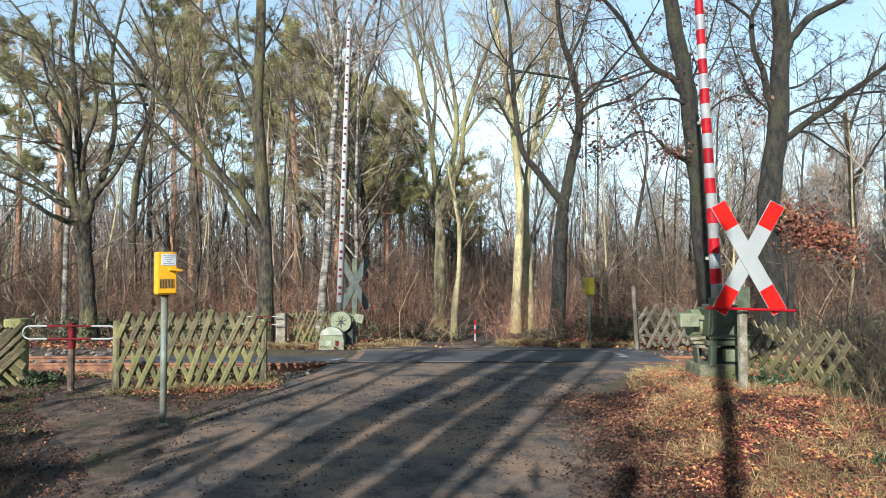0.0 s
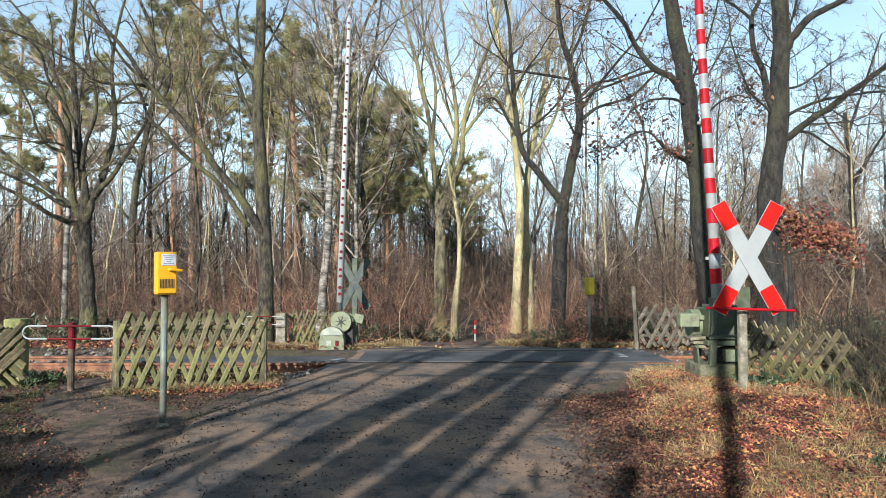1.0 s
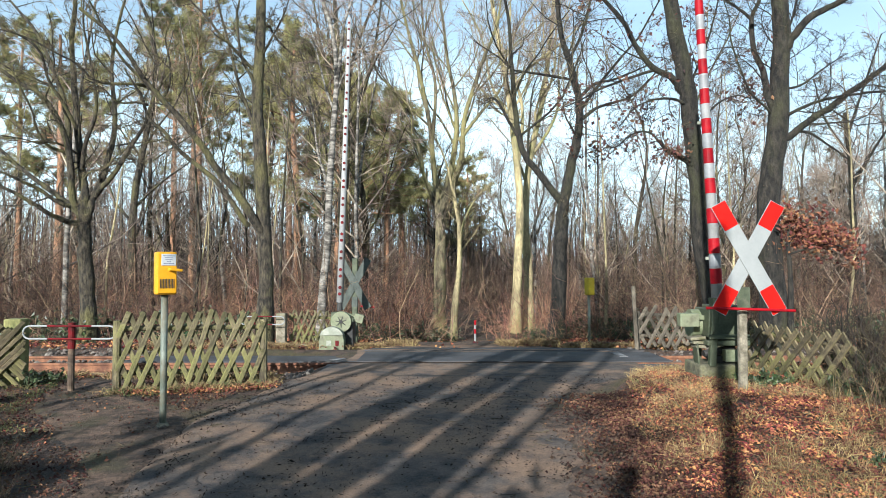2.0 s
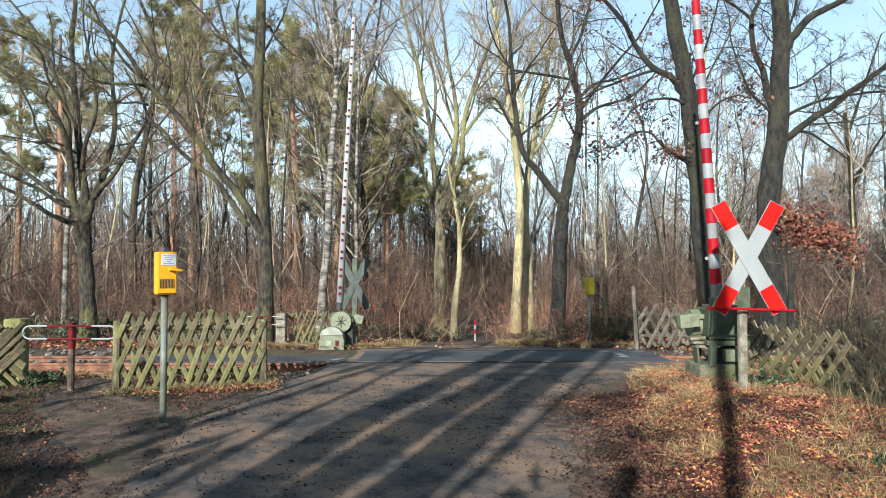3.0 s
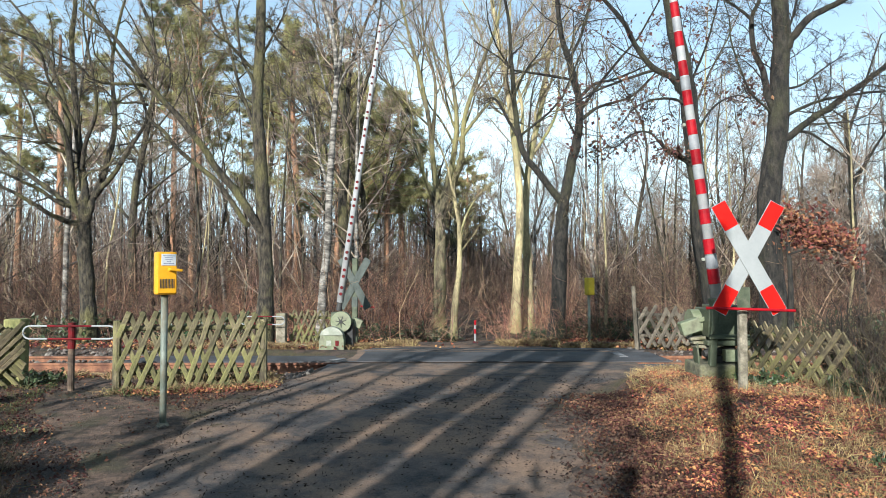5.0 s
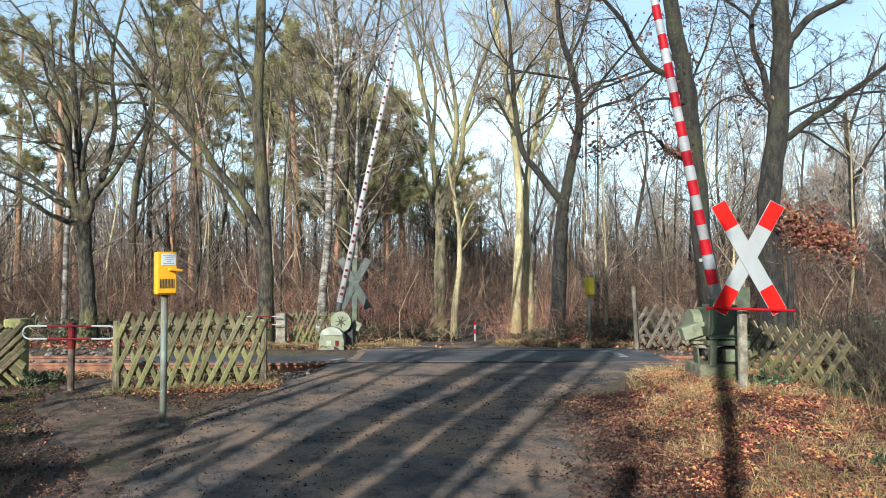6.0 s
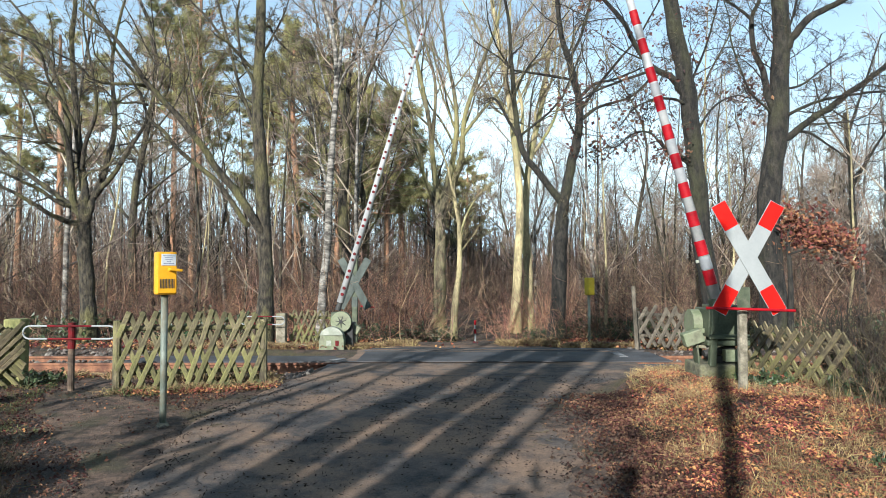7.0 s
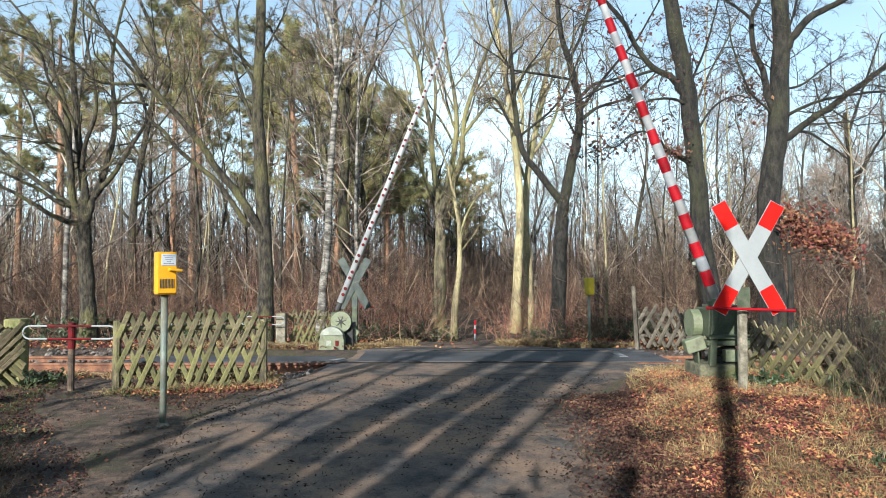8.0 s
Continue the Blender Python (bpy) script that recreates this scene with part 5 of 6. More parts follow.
def turnstile(at, post_h, x0, x1, z0, z1, rz, label, r=0.0115):
    e = thing("turnstile", at, label, "turnstile", "footpath turnstiles", rz)
    bm = bmesh.new()
    rod(bm, (0, 0, -0.25), (0, 0, post_h * 0.62), 0.037, 0.037, 12)
    part("post", bm, M_SLEEPER, e, "dark weathered post")
    bm = bmesh.new()
    rod(bm, (0, 0, post_h * 0.62), (0, 0, post_h), 0.042, 0.04, 12)
    part("collar", bm, M_DARKRED, e, "red painted sleeve on top of the post")
    pts = loop_path(x0, x1, z0, z1)
    runs = []
    for (ax, az), (bx, bz) in zip(pts, pts[1:]):
        k = int(abs((ax + bx) / 2 - (x0 + x1) / 2) / (x1 - x0) < 0.26)
        if not runs or runs[-1][0] != k:
            runs.append((k, [(ax, -0.05, az)]))
        runs[-1][1].append((bx, -0.05, bz))
    for k, path in runs:
        V, Fc = tubes([(np.array([path]), np.full((1, len(path)), r), 8)])
        quick("bar", V, Fc, (M_WHITE, M_DARKRED)[k], e, ("white", "red")[k] + " painted tube of the gate bar")
    return e


turnstile((-4.34, 8.0, 0.105), 0.79, -0.54, 0.54, 0.607, 0.756, 0, "red and white tube turnstile on a dark post")
turnstile((-3.759, 13.6, 0.019), 0.62, -0.25, 0.62, 0.42, 0.58, 0, "red and white turnstile beyond the track")


# ---- emergency telephones on poles ----
def telephone(at, box_z, w, dep, h, rz, mat, label, detail=True, pole_r=0.03, pole_mat=M_POLE):
    e = thing("call_box", at, label, "telephone", "crossing telephones", rz)
    bm = bmesh.new()
    rod(bm, (0, 0.02, -0.2), (0, 0.02, box_z + 0.02), pole_r, pole_r, 14)
    part("pole", bm, pole_mat, e, "grey-green steel tube", True)
    bm = bmesh.new()
    rod(bm, (0, 0.02, 0.0), (0, 0.02, 0.03), pole_r * 1.9, pole_r * 1.6, 10)
    part("foot", bm, M_CONCRETE, e, "crumbling concrete foot")
    bm = bmesh.new()
    box(bm, (w, dep, h), (0, 0, box_z + h / 2), bevel=0.014)
    body = part("housing", bm, mat, e, "", False)
    if detail:
        bm = bmesh.new()
        box(bm, (w * 0.92, 0.012, h * 0.93), (0, -dep / 2 - 0.004, box_z + h * 0.5), bevel=0.005)
        part("door", bm, mat, body)
        bm = bmesh.new()
        box(bm, (w * 0.72, 0.004, h * 0.27), (0.012, -dep / 2 - 0.0125, box_z + h * 0.815), bevel=0.001)
        part("notice", bm, M_PAPER, body, "white notice plate with faded lines")
        for k, ww in enumerate((0.55, 0.4, 0.34, 0.2, 0.5)):
            bm = bmesh.new()
            box(bm, (w * ww, 0.002, h * 0.018), (0.012, -dep / 2 - 0.0155, box_z + h * (0.905 - 0.045 * k)), bevel=0)
            part("text_line", bm, M_INK, body)
        bm = bmesh.new()
        for k in range(10):
            box(bm, (w * 0.035, 0.004, h * 0.22), (w * (-0.33 + 0.073 * k), -dep / 2 - 0.0115, box_z + h * 0.26), bevel=0)
        part("louvre", bm, M_BLACK, body, "dark vertical louvre slots")
        bm = bmesh.new()
        rod(bm, (w * 0.12, -dep / 2 - 0.005, box_z + h * 0.585), (w * 0.12, -dep / 2 - 0.05, box_z + h * 0.585), 0.016, 0.014, 10)
        box(bm, (0.115, 0.02, 0.026), (w * 0.12 + 0.045, -dep / 2 - 0.055, box_z + h * 0.578), (0, 6, 0), 0.008)
        part("handle", bm, mat, body, "yellow lever handle")
    return e


telephone((-2.547, 6.26, 0.085), 1.2, 0.178, 0.125, 0.39, 35, M_YELLOW, "yellow emergency telephone box on a grey-green pole")
telephone((3.111, 14.5, -0.079), 1.07, 0.17, 0.14, 0.37, 30, M_YELLOW_DULL, "dull yellow telephone box on a pole beyond the track", False)

stones("rubble", 14, lambda g: (g.normal(-2.54, 0.06), g.normal(6.24, 0.05), 0.09), 0.016, M_BALLAST, "pale stones round the foot of the telephone pole", "stones", 96)

# bollard on the far track
e = thing("bollard", (0.941, 20, -0.496), "red and white striped bollard on the forest track", "bollard")
for z0, z1, m in ((-0.3, 0.17, M_WHITE), (0.17, 0.3, M_REDBAND), (0.3, 0.42, M_WHITE), (0.42, 0.56, M_REDBAND)):
    bm = bmesh.new()
    rod(bm, (0, 0, z0), (0, 0, z1), 0.033, 0.033, 12)
    part("band", bm, m, e)


# ---- crossing signs: crossed boards on a post ----
def crossed_boards(at, centre_z, post_h, post_r, label, tilt=29.2, back=False, bar=True):
    e = thing("crossing_sign", at, label, "road sign", "crossing signs")
    bm = bmesh.new()
    box(bm, (post_r * 2, post_r * 1.8, post_h + 0.4), (-0.032 if not back else 0.0, 0.07, post_h / 2 - 0.2), bevel=0.02)
    part("post", bm, M_CONCRETE if not back else M_GREENPAINT, e, "weathered concrete post" if not back else "grey steel post")
    for way in (-1, 1):
        m = pose(0, -0.02 if way == -1 else -0.008, centre_z, 0, way * tilt, 0)
        bm = bmesh.new()
        box(bm, (0.155, 0.008, 1.2), (0, 0, 0), bevel=0.003)
        bm.transform(m)
        board = part("board", bm, M_WHITE if not back else M_GREY, e, "white reflective board" if not back else "grey unpainted back of a board")
        if not back:
            for s in (-1, 1):
                bm = bmesh.new()
                box(bm, (0.146, 0.0035, 0.262), (0, -0.0045, s * 0.464), bevel=0)
                bm.transform(m)
                part("red_end", bm, M_RED, board, "red reflective board end")
    if bar:
        bm = bmesh.new()
        z = centre_z - 0.492
        side = 0.06 if back else -0.06
        rod(bm, (0.12 if back else -0.43, side, z + 0.012), (0.42, side, z - 0.014), 0.0135, 0.0135, 10)
        part("crossbar", bm, M_REDBAND, e, "red painted round bar")
        bm = bmesh.new()
        box(bm, (0.125, 0.012, 0.21), (-0.04 if not back else 0, 0.015, centre_z - 0.39), bevel=0.003)
        part("bracket", bm, M_GREENPAINT if not back else M_GREY, e, "dull green bracket plate")
    return e


crossed_boards((2.95, 6.6, 0.327), 1.3, 1.02, 0.041, "red and white crossed boards sign on a concrete post")
crossed_boards((-1.878, 14.5, -0.126), 1.36, 1.9, 0.06, "grey back of a crossed boards sign beyond the track", back=True)


# ---- level crossing barriers ----
def boom_tube(parent, length, r0, r1, mat, label):
    bm = bmesh.new()
    rod(bm, (0, 0, 0.02), (0, 0, length), r0, r1, 20)
    boom = part("boom", bm, mat, parent, label, False)
    boom.data.polygons.foreach_set("use_smooth", [len(p.vertices) == 4 for p in boom.data.polygons])
    return boom


def near_barrier():
    base = Vector((3.055, 7.6, 0.286))
    pivot = 0.84
    e = thing("barrier", base, "green level crossing barrier with a red and white boom", "barrier", "crossing barriers")
    bm = bmesh.new()
    box(bm, (0.52, 0.5, 0.56), (0.0, 0.1, -0.08), bevel=0.025)
    part("plinth", bm, M_MOSSSTONE, e, "stained concrete base block")
    for x, y in ((-0.12, -0.14), (0.2, -0.14), (-0.12, 0.3), (0.2, 0.3)):
        bm = bmesh.new()
        box(bm, (0.075, 0.07, 0.62), (x + (0.012 if x < 0 else 0), y, 0.2 + 0.29), (0, 3 if x < 0 else 0, 0), 0.008)
        part("leg", bm, M_GREENPAINT, e)
    bm = bmesh.new()
    box(bm, (0.47, 0.5, 0.06), (0.05, 0.08, 0.43), bevel=0.012)
    box(bm, (0.44, 0.04, 0.05), (0.05, -0.18, 0.5), bevel=0.008)
    part("crossbeam", bm, M_GREENPAINT, e)
    bm = bmesh.new()
    box(bm, (0.4, 0.42, 0.32), (0.05, 0.09, 0.64), bevel=0.02)
    box(bm, (0.3, 0.4, 0.04), (0.08, 0.09, 0.815), bevel=0.01)
    part("housing", bm, M_GREENPAINT, e, "dark green gear housing")
    bm = bmesh.new()
    rod(bm, (-0.17, -0.02, 0.3), (0.17, -0.02, 0.36), 0.04, 0.04, 12)
    rod(bm, (0.0, -0.06, 0.22), (0.0, 0.25, 0.26), 0.06, 0.06, 14)
    part("shaft", bm, M_BLACK, e, "dark shaft under the housing")
    bm = bmesh.new()
    box(bm, (0.2, 0.14, 0.13), (0.12, -0.08, 0.29), bevel=0.012)
    part("junction_box", bm, M_PALEGREEN, e, "pale green junction box between the legs")
    bm = bmesh.new()
    rod(bm, (-0.25, 0.2, 0.62), (-0.15, 0.2, 0.62), 0.16, 0.16, 24)
    part("disc", bm, M_PALEGREEN, e, "pale green round cover")
    for k in range(3):
        bm = bmesh.new()
        box(bm, (0.17 - 0.02 * k, 0.16, 0.035), (-0.24 + 0.02 * k, 0.02, 0.47 - 0.045 * k), (0, -6 + 5 * k, 0), 0.008)
        part("weight_plate", bm, M_CONCRETE, e, "grey iron weight plate")
    bm = bmesh.new()
    box(bm, (0.02, 0.14, 0.34), (-0.24, 0.0, 0.25), (0, -5, 0), 0.006)
    part("side_plate", bm, M_GREENPAINT, e, "thin green side plate")
    boom = boom_tube(e, 5.6, 0.062, 0.03, M_BOOM, "white boom with red bands")
    for k in range(16):
        z = 0.235 + 0.336 * k
        r = 0.062 + (0.03 - 0.062) * z / 5.6
        bm = bmesh.new()
        rod(bm, (0, 0, z), (0, 0, z + 0.168), r + 0.003, r + 0.002, 20)
        ob = part("band", bm, M_REDBAND, boom, "red reflective band")
        if k in (0, 3, 4, 6, 8, 11):
            bm = bmesh.new()
            rod(bm, (0, 0, z + 0.18), (0, 0, z + 0.32), r + 0.002, r + 0.0015, 20)
            part("white_band", bm, M_SILVER, boom, "greyish white band with a folded sheet")
    for z in (0.52, 2.04):
        bm = bmesh.new()
        box(bm, (0.035, 0.03, 0.035), (-0.085, 0, z), bevel=0.006)
        part("stud", bm, M_CAP, boom, "small pale bracket on the boom")
    bm = bmesh.new()
    box(bm, (0.215, 0.13, 0.15), (0, 0, 0), bevel=0.014)
    box(bm, (0.22, 0.02, 0.05), (0.12, 0.06, 0.02), (0, 0, 0), 0.006)
    weight = part("counterweight", bm, M_PALEGREEN, e, "pale green counterweight box")
    bm = bmesh.new()
    box(bm, (0.16, 0.13, 0.16), (0, 0, 0.0), bevel=0.015)
    part("boom_clamp", bm, M_GREENPAINT, boom, "green clamp and arm at the foot of the boom")
    return boom, pivot, weight


def far_barrier():
    base = Vector((-2.038, 13.5, -0.069))
    pivot = 0.93
    e = thing("barrier", base, "pale green level crossing barrier with a dotted white boom", "barrier", "crossing barriers")
    outline = [(-0.33, 0.0), (0.14, 0.0), (0.14, 0.25)] + [(-0.095 + 0.225 * math.cos(radians(a)), 0.26 + 0.225 * math.sin(radians(a))) for a in range(10, 180, 14)] + [(-0.33, 0.25)]
    bm = slab(bmesh.new(), outline, 0.3, pose(0, -0.42, 0))
    part("gear_cover", bm, M_PALEGREEN, e, "pale green round-topped cover")
    arch = [(-0.095 + 0.24 * math.cos(radians(a)), 0.26 + 0.24 * math.sin(radians(a))) for a in range(20, 161, 14)]
    bm = slab(bmesh.new(), arch, 0.2, pose(0, -0.44, 0))
    part("cap", bm, M_CAP, e, "bright worn cap of the cover")
    bm = bmesh.new()
    slab(bm, [(-0.02, 0.15), (0.015, 0.13), (0.05, 0.15), (0.05, 0.24), (-0.02, 0.24)], 0.01, pose(0, -0.432, 0))
    part("emblem", bm, M_DARKRED, e, "small red shield-shaped plate")
    bm = slab(bmesh.new(), [(-0.19, 0.14), (-0.1, 0.14), (-0.1, 0.24), (-0.19, 0.24)], 0.01, pose(0, -0.43, 0))
    part("plate", bm, M_CAP, e, "small pale plate")
    bm = bmesh.new()
    rod(bm, (-0.02, -0.47, 0.07), (-0.02, -0.42, 0.07), 0.035, 0.035, 10)
    part("lock", bm, M_RUST, e, "rusty round lock")
    # the stand's black colour imitates the shade on it
    bm = bmesh.new()
    box(bm, (0.3, 0.4, 0.62), (0.13, 0.1, 0.24), bevel=0.02)
    part("stand", bm, M_BLACK, e, "stand coloured black for shade")
    bm = bmesh.new()
    rod(bm, (0.05, -0.2, 0.58), (0.05, -0.06, 0.58), 0.2, 0.2, 28)
    disc = part("disc", bm, M_PALEGREEN, e, "round pale green wheel cover")
    bm = bmesh.new()
    for k in range(7):
        a = k * 2 * math.pi / 7 + 0.3
        rod(bm, (0.05, -0.204, 0.58), (0.05 + 0.12 * math.cos(a), -0.204, 0.58 + 0.12 * math.sin(a)), 0.016, 0.004, 6)
    part("star", bm, M_BLACK, disc, "dark star-shaped slots")
    bm = bmesh.new()
    box(bm, (0.3, 0.25, 0.2), (-0.02, 0.05, 0.66), bevel=0.02)
    part("housing", bm, M_GREENPAINT, e, "green gear housing")
    boom = boom_tube(e, 5.72, 0.07, 0.036, M_BOOM, "white boom with pairs of red dots")
    for k in range(16):
        for s in (0.0, 0.125):
            z = 0.19 + 0.352 * k + s
            r = 0.07 + (0.036 - 0.07) * z / 5.72
            bm = bmesh.new()
            rod(bm, (0, -r + 0.008, z), (0, -r - 0.007, z), 0.034 - 0.0007 * k, 0.031 - 0.0007 * k, 14)
            part("reflector", bm, M_DARKRED, boom, "round dark red reflector")
    bm = bmesh.new()
    rod(bm, (0, 0, 3.74), (0, 0, 3.8), 0.058, 0.058, 16)
    box(bm, (0.16, 0.03, 0.03), (0.0, 0, 3.77), bevel=0.006)
    part("ring_clamp", bm, M_CAP, boom, "pale ring clamp on the boom")
    bm = bmesh.new()
    box(bm, (0.19, 0.14, 0.17), (0, 0, 0), (0, 15, 0), 0.014)
    box(bm, (0.24, 0.03, 0.05), (-0.12, 0.06, 0.03), (0, 25, 0), 0.006)
    weight = part("counterweight", bm, M_PALEGREEN, e, "pale green counterweight box")
    bm = bmesh.new()
    rod(bm, (0, 0, -0.14), (0, 0, 0.03), 0.06, 0.05, 12)
    part("boom_clamp", bm, M_BLACK, boom, "dark clamp at the foot of the boom")
    return boom, pivot, weight


near_boom, near_pivot, near_weight = near_barrier()
far_boom, far_pivot, far_weight = far_barrier()


# ---- litter, grass and brambles ----
def scatter(name, n, place, size, mat, label, category, seed, lift=0.012, flat=True, long=1.35):
    rng = np.random.default_rng(seed)
    pts = []
    while len(pts) < n:
        x, y, keep = place(rng)
        if keep:
            pts.append((x, y, ground_z(x, y) + lift * (0.4 + rng.random() * 1.6)))
    V, Fc = leaf_cards(np.array(pts), size, rng, flat=flat, long=long)
    return tagged(quick(name, V, Fc, mat, None, "", False), label, category, kind="stuff")


def patchy(x, y, s, seed):
    return noise.noise(Vector((x * s, y * s, seed)))


def verge(rng):
    x, y = rng.uniform(1.2, 4.6), rng.uniform(2.8, 8.8)
    return x, y, x > road_right(y) + 0.2 + 0.4 * rng.random() and patchy(x, y, 1.3, 2) > -0.6 + 0.4 * rng.random()


def left_verge(rng):
    x, y = rng.uniform(-6.5, -1.9), rng.uniform(3.2, 9.2)
    inside = path_left(y) + 0.1 < x < path_right(y)
    return x, y, x < road_left(y) - 0.15 and (not inside or rng.random() < 0.14) and patchy(x, y, 1.1, 5) > -0.35


def far_verge(rng):
    x, y = rng.uniform(-11, 11), rng.uniform(13.0, 20)
    return x, y, not (road_left(y) - 0.2 < x < road_right(y) + 0.2) or rng.random() < 0.05


def on_road(rng):
    y = rng.uniform(3.2, 8.6)
    a, b = road_left(y), road_right(y)
    u = rng.random()
    return a + (b - a) * u, y, u > 0.86 or u < 0.1 or rng.random() < 0.22


scatter("leaf_litter", 48000, verge, 0.02, M_LITTER_LEAF, "fallen russet leaves over the verge", "leaves", 71, 0.02)
scatter("leaf_litter", 1900, left_verge, 0.018, M_LITTER_LEAF, "fallen brown leaves beside the footpath", "leaves", 72, 0.015)
# damp leaves whose dark tone also imitates the shade on the left
scatter("leaf_litter", 15000, left_verge, 0.019, M_WET_SHADED_LEAF, "damp leaves beside the footpath, darkened for shade", "leaves", 88, 0.014)
# decaying leaves along the lane, coloured dark partly to imitate a shadow there
def wet_shaded_edge(rng):
    y = rng.uniform(2.8, 7.6)
    x = road_right(y) + rng.normal(0.2, 0.24)
    return x, y, True


scatter("leaf_litter", 12000, wet_shaded_edge, 0.02, M_WET_SHADED_LEAF, "damp leaves along the lane edge, darkened for shadow", "leaves", 95, 0.028)
scatter("leaf_litter", 15000, far_verge, 0.045, M_LITTER_LEAF, "fallen leaves on the woodland floor", "leaves", 73, 0.03)
scatter("leaf_litter", 2600, on_road, 0.012, M_SCRAP, "scattered wet leaves on the asphalt", "leaves", 74, 0.012, long=2.4)


def road_bits(rng):
    y = rng.uniform(3.0, 9.0)
    a, b = road_left(y), road_right(y)
    u = rng.random()
    x = a - 0.6 + (b - a + 0.9) * u
    return x, y, patchy(x, y, 1.4, 12) > -0.4 + 0.6 * rng.random()


scatter("road_debris", 3600, road_bits, 0.009, M_SCRAP, "dark leaf scraps and dirt on the lane", "debris", 75, 0.009, long=3.0)
scatter("road_debris", 700, road_bits, 0.008, M_BALLAST, "pale gravel crumbs on the lane", "debris", 76, 0.008)


def twig_litter(n, place, label, seed):
    rng = np.random.default_rng(seed)
    P = []
    while len(P) < n:
        x, y, keep = place(rng)
        if keep:
            a, L = rng.uniform(0, 6.28), rng.uniform(0.04, 0.2)
            z = ground_z(x, y)
            P.append([(x + L * (t - 0.5) * math.cos(a) + rng.normal(0, 0.01), y + L * (t - 0.5) * math.sin(a), z + 0.012 + rng.random() * 0.01) for t in (0, 0.5, 1)])
    P = np.array(P)
    V, Fc = tubes([(P, np.full(P.shape[:2], 0.0024), 4)])
    return tagged(quick("twig_litter", V, Fc, M_BRAMBLE), label, "twigs", kind="stuff")


twig_litter(150, road_bits, "small dead twigs lying on the lane", 77)
twig_litter(700, verge, "dead twigs among the fallen leaves", 78)
twig_litter(420, left_verge, "dead twigs beside the footpath", 79)


def grass(name, n, place, h, mat, label, seed, blades=18, w=0.0022, lean=0.6):
    rng = np.random.default_rng(seed)
    V, Fc = [], []
    k = 0
    while k < n:
        x, y, keep = place(rng)
        if not keep:
            continue
        k += 1
        b = np.array((x, y, ground_z(x, y) - 0.01)) + np.c_[rng.normal(0, 0.03, (blades, 2)), np.zeros(blades)]
        d = np.c_[rng.normal(0, lean, (blades, 2)), np.ones(blades)]
        d /= np.linalg.norm(d, axis=1, keepdims=True)
        L = h * (0.4 + 0.8 * rng.random((blades, 1)))
        s = np.cross(d, rng.normal(size=(blades, 3)))
        s /= np.linalg.norm(s, axis=1, keepdims=True)
        mid = b + d * L * 0.55
        tip = mid + (d * 0.6 + np.c_[d[:, :2] * 1.2, -0.25 * np.ones(blades)]) * L * 0.5
        V.append(np.stack([b - s * w, b + s * w, mid + s * w * 0.8, mid - s * w * 0.8, tip], 1).reshape(-1, 3))
    V = np.vstack(V)
    i = np.arange(len(V) // 5)[:, None] * 5
    Fc = np.vstack([i + np.array([0, 1, 2]), i + np.array([0, 2, 3]), i + np.array([3, 2, 4])])
    return tagged(quick(name, V, Fc, mat, None, "", False), label, "grass", kind="stuff")


def verge_tufts(rng):
    x, y, k = verge(rng)
    return x, y, k and patchy(x, y, 1.9, 9) > -0.08


def fence_tufts(rng):
    u = rng.random()
    x, y = -3.75 + 1.6 * u + rng.normal(0, 0.09), 7.8 + 0.5 * u + rng.normal(0, 0.1)
    return x, y, True


def far_tufts(rng):
    x = rng.uniform(-6, 6)
    y = 13.25 + abs(rng.normal(0, 0.35)) + (0.8 if -1.2 < x < 2.4 else 0.0)
    return x, y, not (-0.6 < x < 1.2)


def track_tufts(rng):
    x, y = (rng.uniform(2.2, 4.5), rng.uniform(8.3, 9.6)) if rng.random() < 0.6 else (rng.uniform(-5.5, -2.1), rng.uniform(8.6, 9.6))
    return x, y, x > road_right(y) + 0.1 or x < -2.0


def left_tufts(rng):
    x, y = rng.uniform(-6, -3.6), rng.uniform(4.0, 9.0)
    return x, y, x < path_left(y) - 0.02


def stalk_place(rng):
    return rng.uniform(3.5, 3.95), rng.uniform(5.5, 6.4), True


def fence_leaves(rng):
    u = rng.random()
    u = u ** 0.7
    return -3.6 + 1.5 * u + rng.normal(0.0, 0.1), 7.72 + 0.5 * u + rng.normal(0, 0.09), True


grass("tall_dry_stalks", 30, stalk_place, 0.55, M_STALK, "tall dry brown stalks in front of the fence", 93, 5, 0.0026, 0.3)
scatter("leaf_litter", 1500, fence_leaves, 0.021, M_LITTER_LEAF, "russet leaves blown against the fence", "leaves", 94, 0.02)
grass("grass_tufts", 850, verge_tufts, 0.17, M_GRASS, "dry straw-coloured grass tufts on the verge", 81)
grass("grass_tufts", 260, verge_tufts, 0.1, M_GREEN_GRASS, "green grass tufts among the leaves", 82)
grass("grass_tufts", 150, fence_tufts, 0.11, M_GREEN_GRASS, "rough grass along the foot of the fence", 83)
grass("grass_tufts", 80, fence_tufts, 0.15, M_GRASS, "dry grass along the foot of the fence", 84)
grass("grass_tufts", 900, far_tufts, 0.2, M_GRASS, "dry yellow grass along the far road edge", 85, w=0.007)
grass("grass_tufts", 420, track_tufts, 0.18, M_GRASS, "dry grass beside the rails", 86, w=0.005)
grass("grass_tufts", 450, left_tufts, 0.08, M_GREEN_GRASS, "green grass by the footpath", 87)

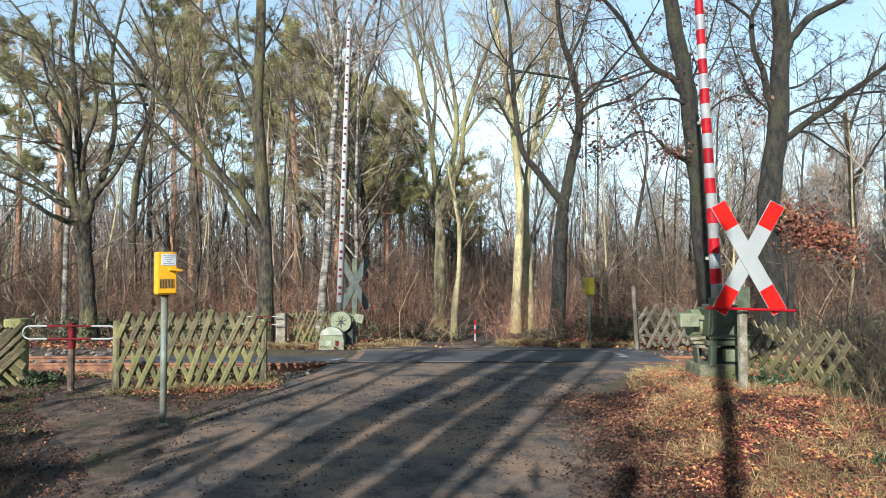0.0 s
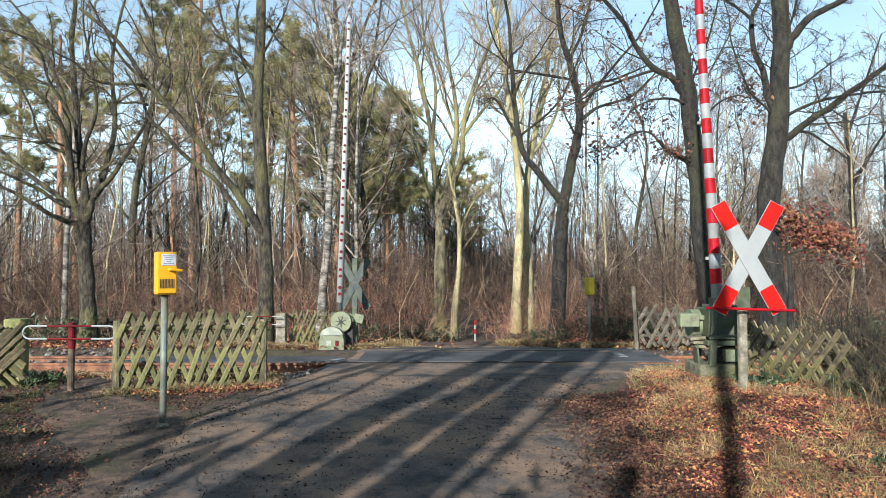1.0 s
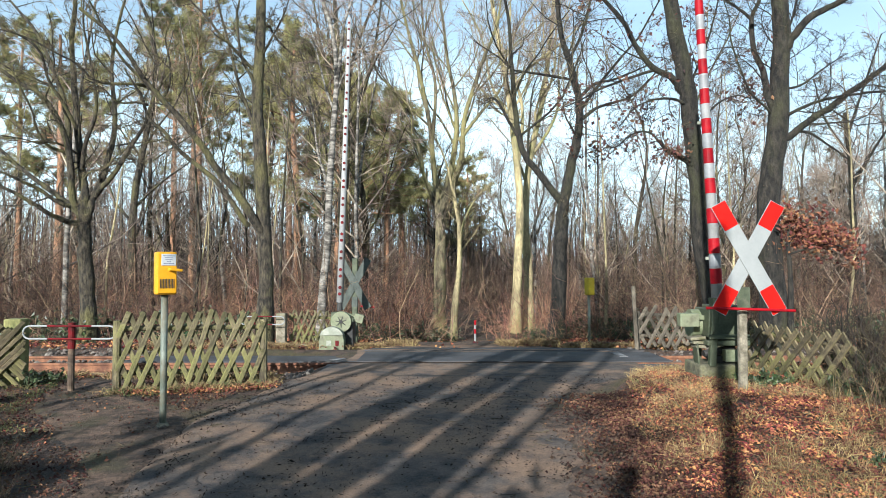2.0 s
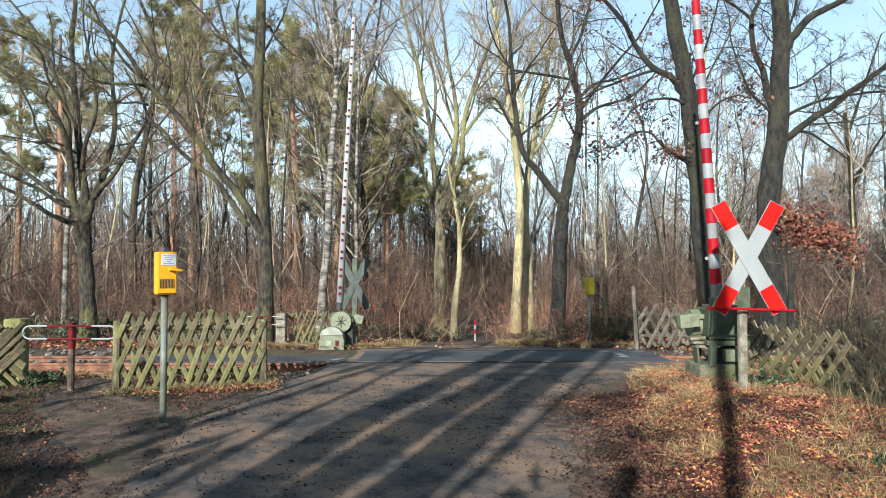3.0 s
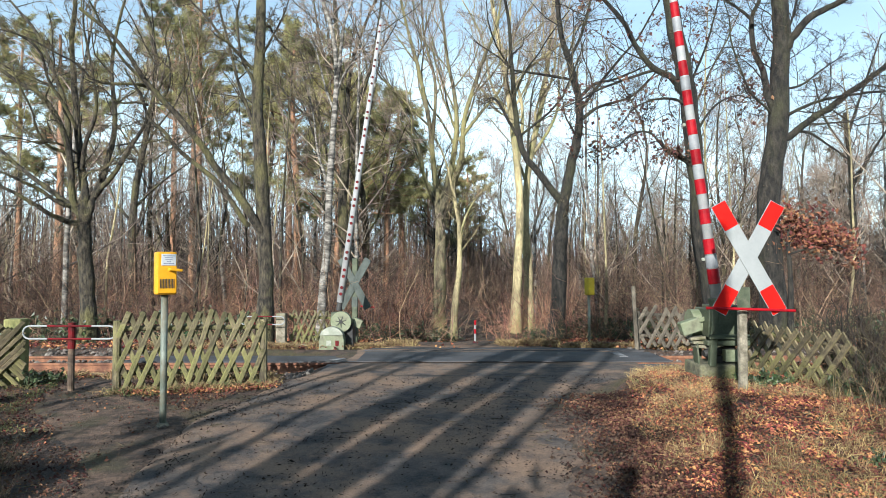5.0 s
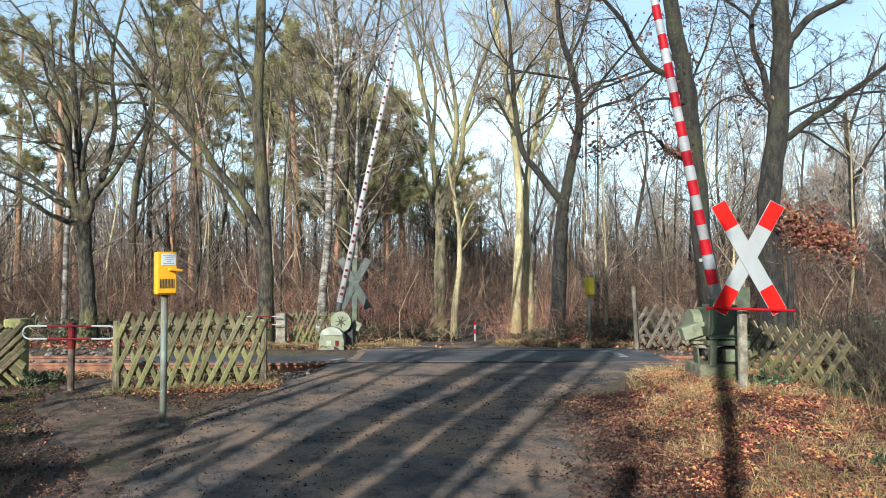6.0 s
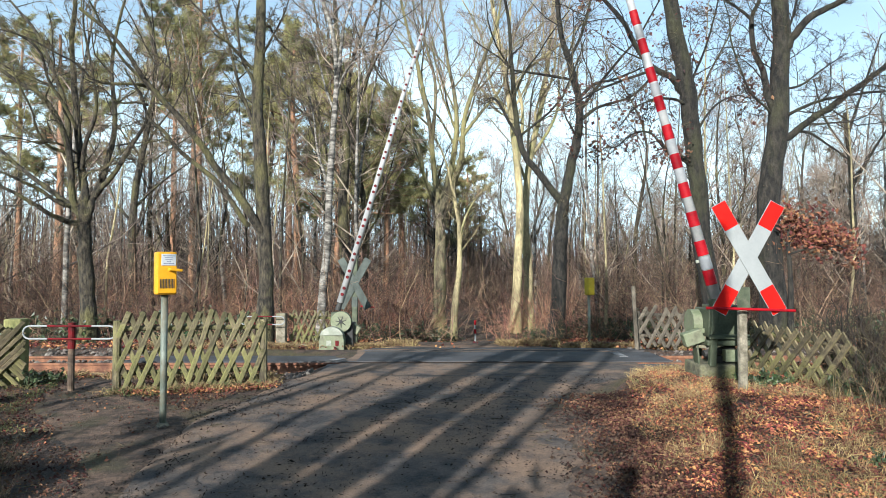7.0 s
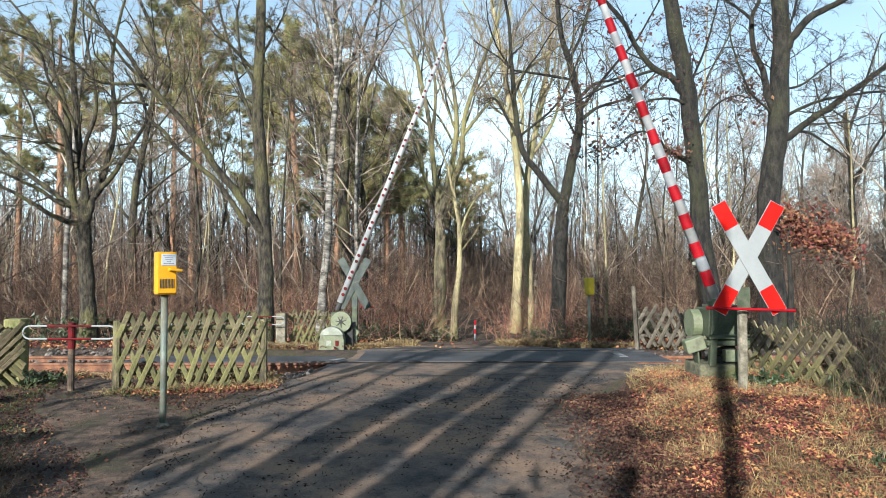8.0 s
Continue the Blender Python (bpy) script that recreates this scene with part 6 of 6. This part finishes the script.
bramble = thicket(91, 46, 1.1, 0.42, M_BRAMBLE, "tangled dry bramble canes by the fence", "bramble", 0.15, 0, 5, 4)
bramble.matrix_world = pose(4.42, 6.5, 0.22, 0, 0, 10)
for x, y, a, s in ((4.0, 5.5, 70, 0.62), (4.75, 7.2, 220, 1.05), (4.9, 7.9, 300, 1.0), (5.0, 6.2, 20, 1.1), (4.4, 6.95, 130, 0.85), (4.2, 6.2, 310, 0.8), (4.05, 5.9, 200, 0.6), (4.7, 7.6, 60, 1.0)):
    copy_thing(bramble, pose(x, y, ground_z(x, y), 0, 0, a) @ Matrix.Scale(s, 4))
for x, y, a, s in ((-2.95, 4.45, 40, 0.26), (-3.3, 4.7, 190, 0.3), (-4.3, 6.1, 10, 0.4), (-3.35, 5.0, 80, 0.36), (-3.7, 5.4, 250, 0.4)):
    copy_thing(bramble, pose(x, y, ground_z(x, y), 0, 0, a) @ Matrix.Scale(s, 4))
ivy = thicket(92, 22, 0.5, 0.22, M_BRAMBLE, "small evergreen bush at the foot of the sign", "evergreen_bush", 0.2, 500, 5, 4)
ivy.matrix_world = pose(3.28, 7.05, ground_z(3.28, 7.05)) @ Matrix.Scale(0.6, 4)
# bushes with x of 4 or more are added, dark to imitate shade
for x, y, a, s in ((3.15, 4.95, 50, 0.5), (4.12, 6.5, 20, 1.5), (4.3, 6.9, 200, 1.7), (4.0, 6.05, 110, 1.2), (4.35, 6.3, 290, 1.8), (4.6, 7.3, 330, 1.9), (-4.6, 5.6, 80, 0.8), (-4.9, 8.3, 10, 1.0), (-3.3, 5.0, 140, 0.35)):
    copy_thing(ivy, pose(x, y, ground_z(x, y), 0, 0, a) @ Matrix.Scale(s, 4))


# ---- what moves: both booms come down ----
def motions():
    near = ((0, 2.85), (1.0, 2.85), (2.2, 2.85), (2.6, 3.05), (3.0, 3.45), (3.5, 4.25), (4.0, 5.15), (4.5, 6.25), (4.7, 6.75), (5.3, 8.55), (5.8, 10.35), (6.0, 11.05), (6.5, 13.25), (7.0, 15.45), (7.5, 17.85), (8.0, 20.35))
    far = ((0, 1.6), (1.0, 1.6), (2.2, 1.7), (2.8, 2.25), (3.3, 3.1), (3.6, 3.9), (4.0, 4.8), (4.3, 5.7), (4.7, 7.0), (5.3, 9.2), (5.8, 11.2), (6.3, 13.4), (6.6, 14.8), (7.0, 16.7), (7.3, 18.1), (7.6, 19.7), (8.0, 21.8))
    walk(near_boom, [(t, pose(0, 0, near_pivot, 0, -a, 0)) for t, a in near])
    walk(far_boom, [(t, pose(0, 0, far_pivot, 0, a, 0)) for t, a in far])
    walk(near_weight, [(t, pose(-0.35 + 0.0036 * (a - 2.85), -0.05, near_pivot - 0.165 - 0.0154 * (a - 2.85), 0, -18.0 * min(1.0, (a - 2.85) / 1.6), 0)) for t, a in near])
    walk(far_weight, [(t, pose(0.37 - 0.005 * (a - 1.6), 0.08, far_pivot - 0.3 - 0.0138 * (a - 1.6), 0, a - 1.6, 0)) for t, a in far])


motions()
